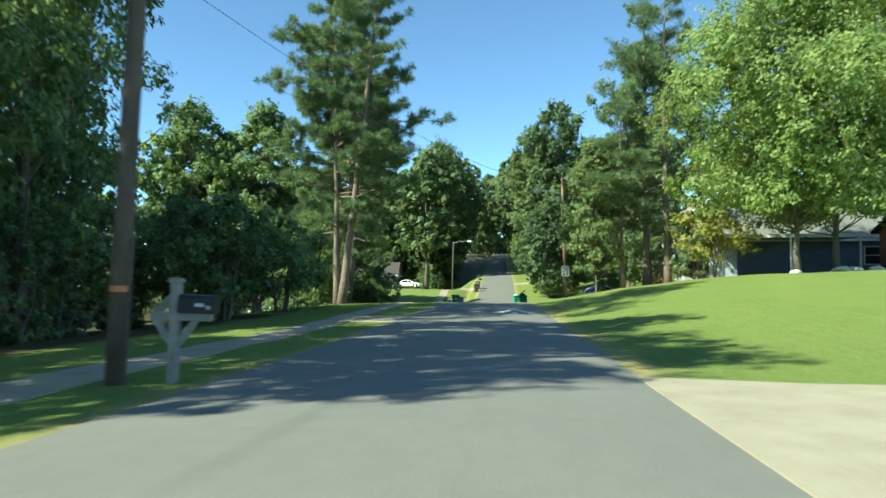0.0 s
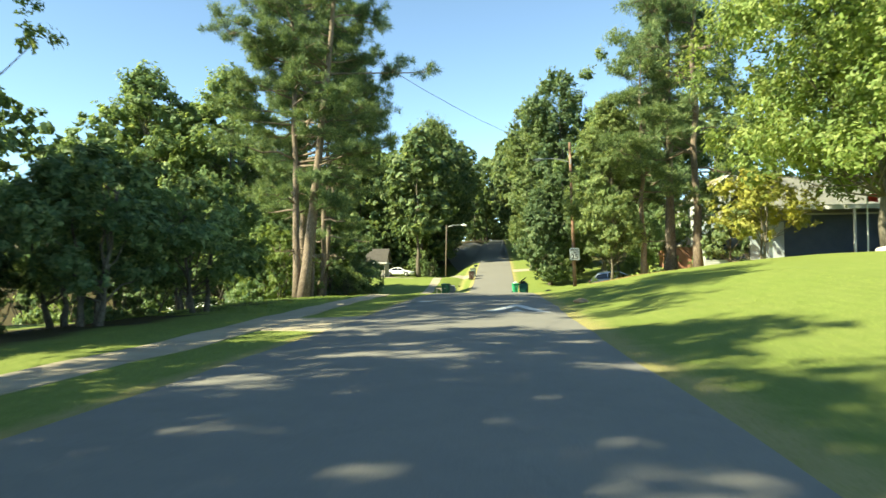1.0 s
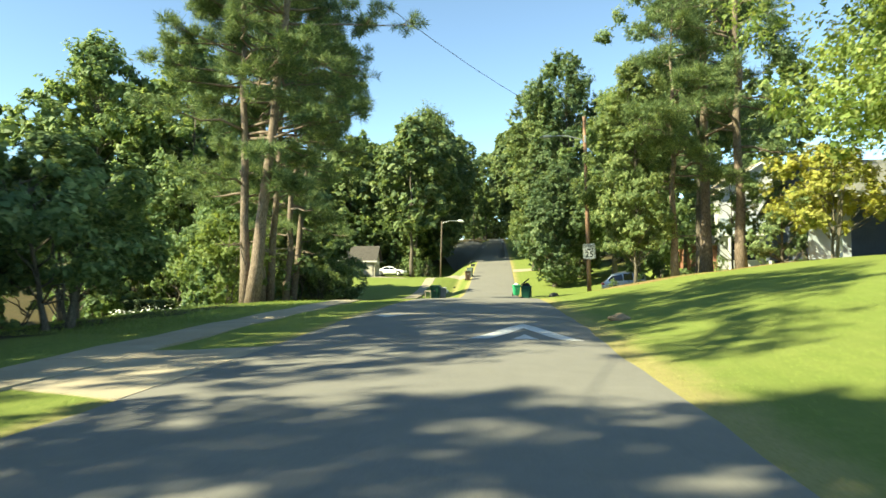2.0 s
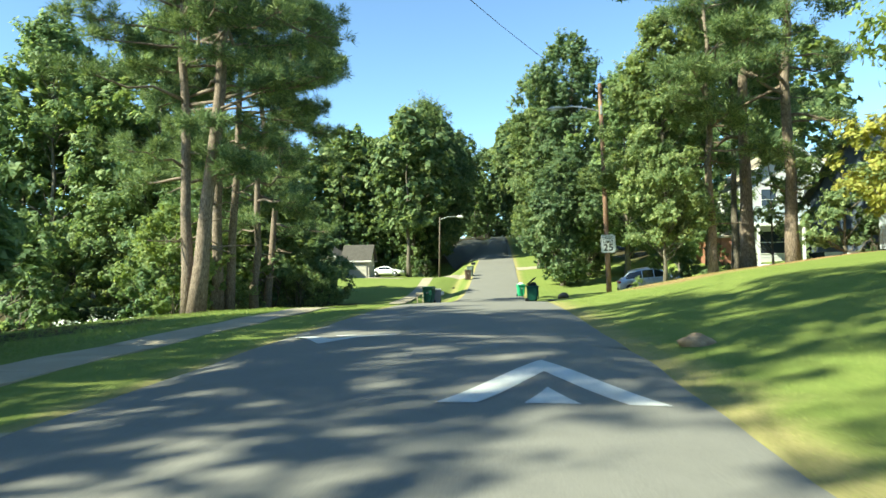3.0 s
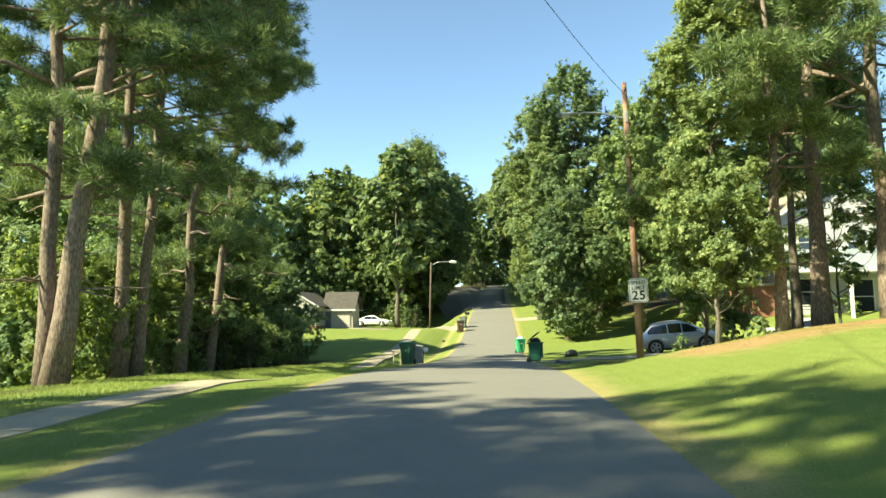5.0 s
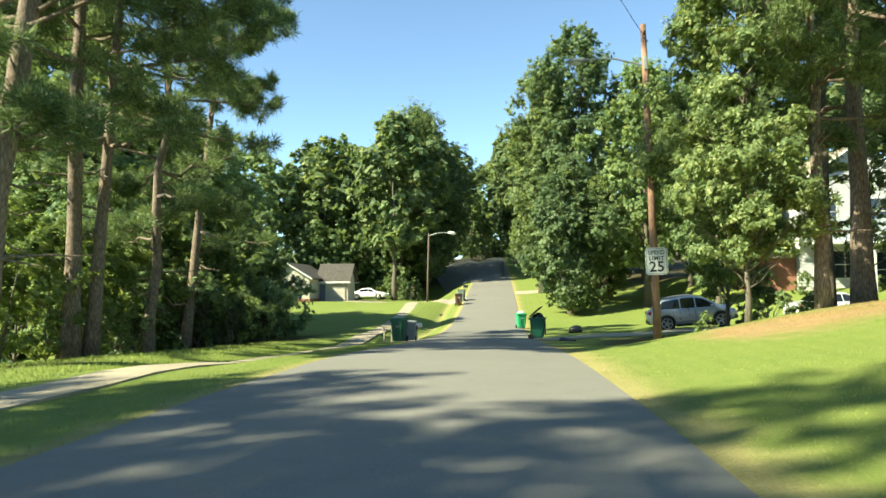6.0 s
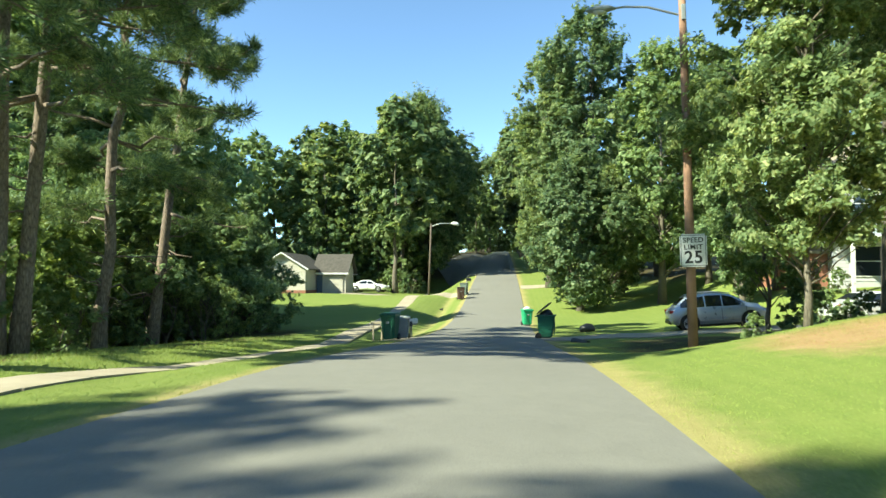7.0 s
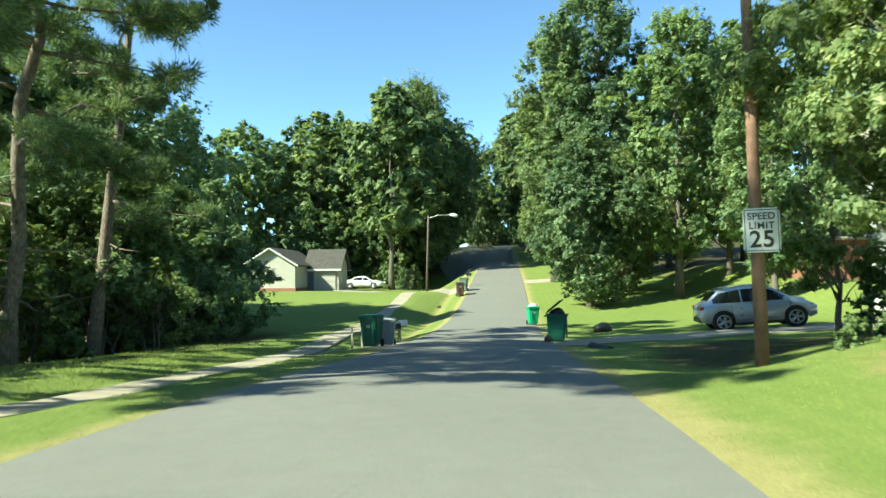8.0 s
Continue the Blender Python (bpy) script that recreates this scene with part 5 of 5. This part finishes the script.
M_CREAM = siding("cream_siding", (0.39, 0.37, 0.31), (0.46, 0.44, 0.38))
M_WHITE = siding("white_siding", (0.42, 0.428, 0.437), (0.504, 0.512, 0.512))
M_BLUE = siding("slate_blue_siding", (0.084, 0.109, 0.151), (0.118, 0.143, 0.193))
M_PALEBLUE = siding("pale_blue_siding", (0.336, 0.395, 0.437), (0.42, 0.47, 0.504))
M_BRICK = worn("red_brick", (0.218, 0.092, 0.059), (0.319, 0.151, 0.101), 6.0, 0.9, 0, 30.0, 0.4)
M_ROOF = worn("brown_shingle", (0.05, 0.046, 0.04), (0.088, 0.08, 0.071), 3.0, 0.9, 0, 25.0, 0.5)
M_ROOF_T = worn("tan_shingle", (0.252, 0.21, 0.16), (0.353, 0.302, 0.235), 3.0, 0.9, 0, 25.0, 0.5)
M_ROOF_G = worn("grey_shingle", (0.126, 0.13, 0.118), (0.193, 0.193, 0.168), 3.0, 0.9, 0, 25.0, 0.5)
M_TRIM = plain("white_trim", (0.605, 0.605, 0.588), 0.5)
M_PANE, n, b = mat("window_glass", 0.06, 0, 0.7)
b.inputs["Base Color"].default_value = (0.02, 0.025, 0.03, 1)


def clapboards(wall_parent, x0, x1, z0, z1, y, material, gable=None, step=0.18, face=-1):
    """Lapped boards on a wall that faces -y; each leans out at its foot."""
    z = z0
    while z < z1 - 0.02:
        xa, xb = x0, x1
        if gable and z > gable[0]:
            f = (gable[1] - z) / (gable[1] - gable[0])
            mid = 0.5 * (x0 + x1)
            xa, xb = mid - (mid - x0) * f, mid + (x1 - mid) * f
        if xb - xa > 0.1:
            zt = min(z + step, z1)
            bm = bmesh.new()
            o = [(xa, y - 0.028, z), (xb, y - 0.028, z), (xb, y - 0.006, zt), (xa, y - 0.006, zt), (xa, y + 0.01, z), (xb, y + 0.01, z), (xb, y + 0.01, zt), (xa, y + 0.01, zt)]
            v = [bm.verts.new(p) for p in o]
            for f in ((0, 1, 2, 3), (4, 5, 1, 0), (5, 6, 2, 1), (7, 4, 0, 3), (3, 2, 6, 7)):
                bm.faces.new([v[k] for k in f])
            part("board", bm, material, wall_parent)
        z += step


def window(parent, x0, x1, z0, z1, y, name="window"):
    bm = bmesh.new()
    t = 0.07
    for a_ in ((x0 - t, x0, z0 - t, z1 + t), (x1, x1 + t, z0 - t, z1 + t), (x0, x1, z1, z1 + t), (x0, x1, z0 - t, z0), (x0, x1, 0.5 * (z0 + z1) - 0.025, 0.5 * (z0 + z1) + 0.025)):
        box(bm, a_[0], a_[1], y - 0.06, y + 0.02, a_[2], a_[3])
    w = part(name, bm, M_TRIM, parent, "white framed window")
    part("pane", boxed(x0, x1, y - 0.036, y - 0.024, z0, z1), M_PANE, w)
    return w


def gable_roof(parent, x0, x1, y0, y1, ze, zr, axis, material, over=0.4, th=0.14):
    """Two slopes; the ridge runs along axis."""
    for s in (-1, 1):
        bm = bmesh.new()
        if axis == "y":
            mid, half = 0.5 * (x0 + x1), 0.5 * (x1 - x0)
            k = (zr - ze) / half
            e = mid + s * (half + over)
            ez = ze - k * over
            q = [(mid, y0 - over, zr), (e, y0 - over, ez), (e, y1 + over, ez), (mid, y1 + over, zr)]
        else:
            mid, half = 0.5 * (y0 + y1), 0.5 * (y1 - y0)
            k = (zr - ze) / half
            e = mid + s * (half + over)
            ez = ze - k * over
            q = [(x0 - over, mid, zr), (x0 - over, e, ez), (x1 + over, e, ez), (x1 + over, mid, zr)]
        v = [bm.verts.new(p) for p in q] + [bm.verts.new((p[0], p[1], p[2] + th)) for p in q]
        for f in ((0, 1, 2, 3), (4, 5, 6, 7), (0, 1, 5, 4), (1, 2, 6, 5), (2, 3, 7, 6), (3, 0, 4, 7)):
            bm.faces.new([v[i] for i in f])
        bmesh.ops.recalc_face_normals(bm, faces=bm.faces)
        part("roof_slope", bm, material, parent)
        if axis == "y":
            bm = bmesh.new()
            tube(bm, [(mid, y0 - over - 0.012, zr + 0.02), (e, y0 - over - 0.012, ez + 0.02)], [0.10, 0.10], 4)
            part("bargeboard", bm, M_TRIM, parent)
        else:
            part("fascia", boxed(x0 - over, x1 + over, e - 0.03 if s > 0 else e - 0.03, e + 0.03, ez - 0.08, ez + 0.12), M_TRIM, parent)


def gabled_block(parent, x0, x1, y0, y1, z0, ze, zr, axis, wall_m, roof_m, boards=True):
    bm = bmesh.new()
    if axis == "y":
        prism(bm, [(x0, z0), (x1, z0), (x1, ze), (0.5 * (x0 + x1), zr), (x0, ze)], y0, y1)
    else:
        prism(bm, [(y0, z0), (y1, z0), (y1, ze), (0.5 * (y0 + y1), zr), (y0, ze)], x0, x1)
        bmesh.ops.transform(bm, matrix=Matrix(((0, 1, 0, 0), (1, 0, 0, 0), (0, 0, 1, 0), (0, 0, 0, 1))), verts=bm.verts)
        bmesh.ops.recalc_face_normals(bm, faces=bm.faces)
    w = part("wall", bm, wall_m, parent)
    gable_roof(parent, x0, x1, y0, y1, ze, zr, axis, roof_m)
    return w


# cream house in the hollow on the left
hz = -0.55
cream = thing("bungalow", pose(0, 0, hz), "cream one-storey bungalow with brown shingle roof", "house")
w = gabled_block(cream, -26.0, -21.05, 104.0, 112.0, 0, 2.8, 4.3, "y", M_CREAM, M_ROOF)
clapboards(w, -26.0, -21.05, 0.45, 4.26, 104.0, M_CREAM, (2.8, 4.3))
part("plinth", boxed(-26.05, -21.0, 103.95, 107.98, -0.6, 0.45), M_BRICK, cream)
gabled_block(cream, -21.04, -17.75, 108.0, 111.6, -0.1, 2.6, 4.3, "x", M_CREAM, M_ROOF)
gd = part("garage_door", boxed(-19.75, -18.0, 107.92, 108.0, 0.02, 2.1), M_CREAM, cream)
for k in range(4):
    part("panel", boxed(-19.7, -18.05, 107.89, 107.92, 0.06 + k * 0.5, 0.53 + k * 0.5, 0.01), M_CREAM, gd)
# flat dark panel; its colour stands in for the shade of the entry recess
part("entry_recess_panel", boxed(-20.98, -20.35, 107.93, 108.0, 0.0, 2.05, 0.01), M_BLUE, cream, "dark panel standing for the shaded entry recess")

# white two-storey house behind the trees
hz2 = Hz(23.8, 77.3) - 0.4
white = thing("two_storey_house", pose(-2.2, -1.7, hz2), "white two-storey house with tan roof behind trees", "house")
w = gabled_block(white, 21.0, 28.0, 78.5, 86, 0, 6.9, 9.3, "y", M_WHITE, M_ROOF_T)
clapboards(w, 21.0, 28.0, 0.6, 9.2, 78.5, M_WHITE, (6.9, 9.3), 0.2)
w = gabled_block(white, 28.0, 40.0, 80.5, 90, 0, 6.6, 9.0, "x", M_WHITE, M_ROOF_T)
clapboards(w, 28.0, 40.0, 0.6, 6.5, 80.5, M_WHITE, None, 0.2)
for x0, x1, z0, z1, yy in ((22.2, 23.3, 4.3, 5.9, 78.5), (25.4, 26.5, 4.3, 5.9, 78.5), (22.0, 24.0, 0.9, 2.6, 78.5), (25.2, 26.8, 0.3, 2.5, 78.5), (29.6, 30.8, 4.2, 5.8, 80.5), (33, 34.2, 4.2, 5.8, 80.5), (29.4, 31.4, 0.9, 2.5, 80.5), (33, 35, 0.9, 2.5, 80.5)):
    window(white, x0, x1, z0, z1, yy)
part("brick_wing", boxed(19.2, 20.95, 79.0, 86.0, -0.4, 2.2, 0.02), M_BRICK, white)
part("wing_roof", boxed(19.0, 20.95, 78.8, 86.2, 2.2, 2.38, 0.03), M_ROOF_T, white)
part("porch_panel", boxed(20.6, 40.0, 77.0, 77.1, 3.15, 4.5, 0.01), M_PALEBLUE, white, "pale blue porch panel")
part("porch_roof", boxed(21.0, 40.0, 76.6, 78.45, 2.95, 3.15, 0.03), M_TRIM, white)
for x in (21.3, 24.6, 27.8, 31.2, 35):
    part("porch_post", boxed(x - 0.09, x + 0.09, 76.7, 76.88, -0.4, 3.0, 0.01), M_TRIM, white)

# dark house with a carport beyond the lawn
hz3 = Hz(20, 49) - 0.15
dark = thing("carport_house", pose(0, 0, hz3), "slate-blue low house with a shaded carport and tan roof", "house")
w = gabled_block(dark, 16.4, 34.0, 50.5, 60.0, 0, 2.9, 5.4, "x", M_BLUE, M_ROOF_G)
clapboards(w, 16.4, 34.0, 0.3, 2.85, 50.5, M_BLUE)
part("side_panel", boxed(14.5, 16.4, 49.6, 49.75, 0, 2.2, 0.01), M_PALEBLUE, dark)
part("shed_roof", boxed(14.2, 23.8, 46.6, 50.9, 2.72, 2.9, 0.02), M_ROOF_G, dark)
for x in (14.6, 19.0, 23.4):
    part("carport_post", boxed(x - 0.06, x + 0.06, 46.8, 46.92, -0.3, 2.72, 0.01), M_TRIM, dark)
part("fascia", boxed(14.2, 23.8, 46.54, 46.6, 2.68, 2.93), M_TRIM, dark)
window(dark, 25.5, 27.0, 1.0, 2.2, 50.5)
window(dark, 29.5, 31.0, 1.0, 2.2, 50.5)

# brick cottage end at the lawn's far side
brick = thing("brick_outbuilding", pose(0, 0, Hz(26, 41) - 0.2), "red brick outbuilding at the edge of the lawn", "outbuilding")
w = gabled_block(brick, 25.2, 31.0, 42.0, 48.0, 0, 2.9, 4.2, "x", M_BRICK, M_ROOF)

# flag pole in front of the carport
fp = thing("flag_pole", gp(16.4, 40.5), "slim pole with a small red flag on the lawn", "flag pole")
bm = bmesh.new()
tube(bm, [(0, 0, -0.2), (0, 0, 2.75)], [0.035, 0.03], 10)
part("shaft", bm, M_TRIM, fp)
bm = bmesh.new()
rows = [[bm.verts.new((0.03 + 0.09 * k, 0.04 * math.sin(k * 1.3), z + 0.02 * math.sin(k))) for z in (2.35, 2.7)] for k in range(6)]
for r0, r1 in zip(rows, rows[1:]):
    bm.faces.new((r0[0], r1[0], r1[1], r0[1]))
r = bmesh.ops.solidify(bm, geom=bm.faces[:], thickness=0.006)
part("flag", bm, plain("red_cloth", (0.45, 0.03, 0.04), 0.8), fp)

# ---- grass along the verges ----
def grass(name, n_, xr, yr, hmin, hmax, seed, label, keep=None, blade_m=M_GRASS):
    rng = np.random.default_rng(seed)
    x, y_ = rng.uniform(*xr, n_), rng.uniform(*yr, n_)
    if keep is not None:
        k = keep(x, y_)
        x, y_ = x[k], y_[k]
    n_ = len(x)
    c_ = np.stack([x, y_, H(x, y_) - 0.005], 1)
    d = np.stack([rng.normal(0, 0.35, n_), rng.normal(0, 0.35, n_), np.ones(n_)], 1)
    root = thing(name, pose(0, 0, 0), label, "grass", kind="stuff")
    needle_mesh("blades", c_, d, rng.uniform(hmin, hmax, n_), blade_m, root, rng, 0.09)


def off_paving(x, y_):
    wx = np.interp(y_, [-30, 20, 48, 77, 88, 115, 160], [-5.85, -5.97, -6.6, -7.9, -8.3, -9.6, -11.5])
    apron = ((y_ > 22.8) & (y_ < 26.8) & (x < -3.8) & (x > -6.1)) | ((y_ > 2.9) & (y_ < 8.3) & (x > 1.7)) | ((y_ > 61.8) & (y_ < 66) & (x < -3.8))
    return (np.abs(x - wx) > 0.62) & ~apron & ((x < 0) | (x > RR(y_) - 0.04))


grass("verge_grass", 90000, (-9.5, ROAD_L + 0.05), (2, 66), 0.02, 0.05, 71, "short sunlit grass on the verge by the sidewalk", off_paving)
grass("lawn_edge_grass", 110000, (ROAD_R - 0.4, 9.0), (3, 58), 0.015, 0.04, 72, "short mown lawn grass beside the road", off_paving)
grass("bank_grass", 42000, (-14.5, -7.6), (30, 66), 0.03, 0.11, 73, "long unmown grass under the pines")
M_STRAW = leaf_mat("dry_pine_straw", (0.17, 0.12, 0.07), (0.28, 0.20, 0.125), (0.38, 0.29, 0.19), 0.2, 0.7)


def on_bank(x, y_):
    edge = 47.2 + 0.25 * np.clip(x - ROAD_R, 0, 20)
    return np.abs(y_ - edge + 0.2) < 2.2 * np.clip((x - 4.2) / 2.0, 0, 1)


grass("pine_straw", 60000, (4.2, 16.0), (44, 54), 0.012, 0.045, 74, "loose brown pine straw on the crest of the bank", on_bank, M_STRAW)
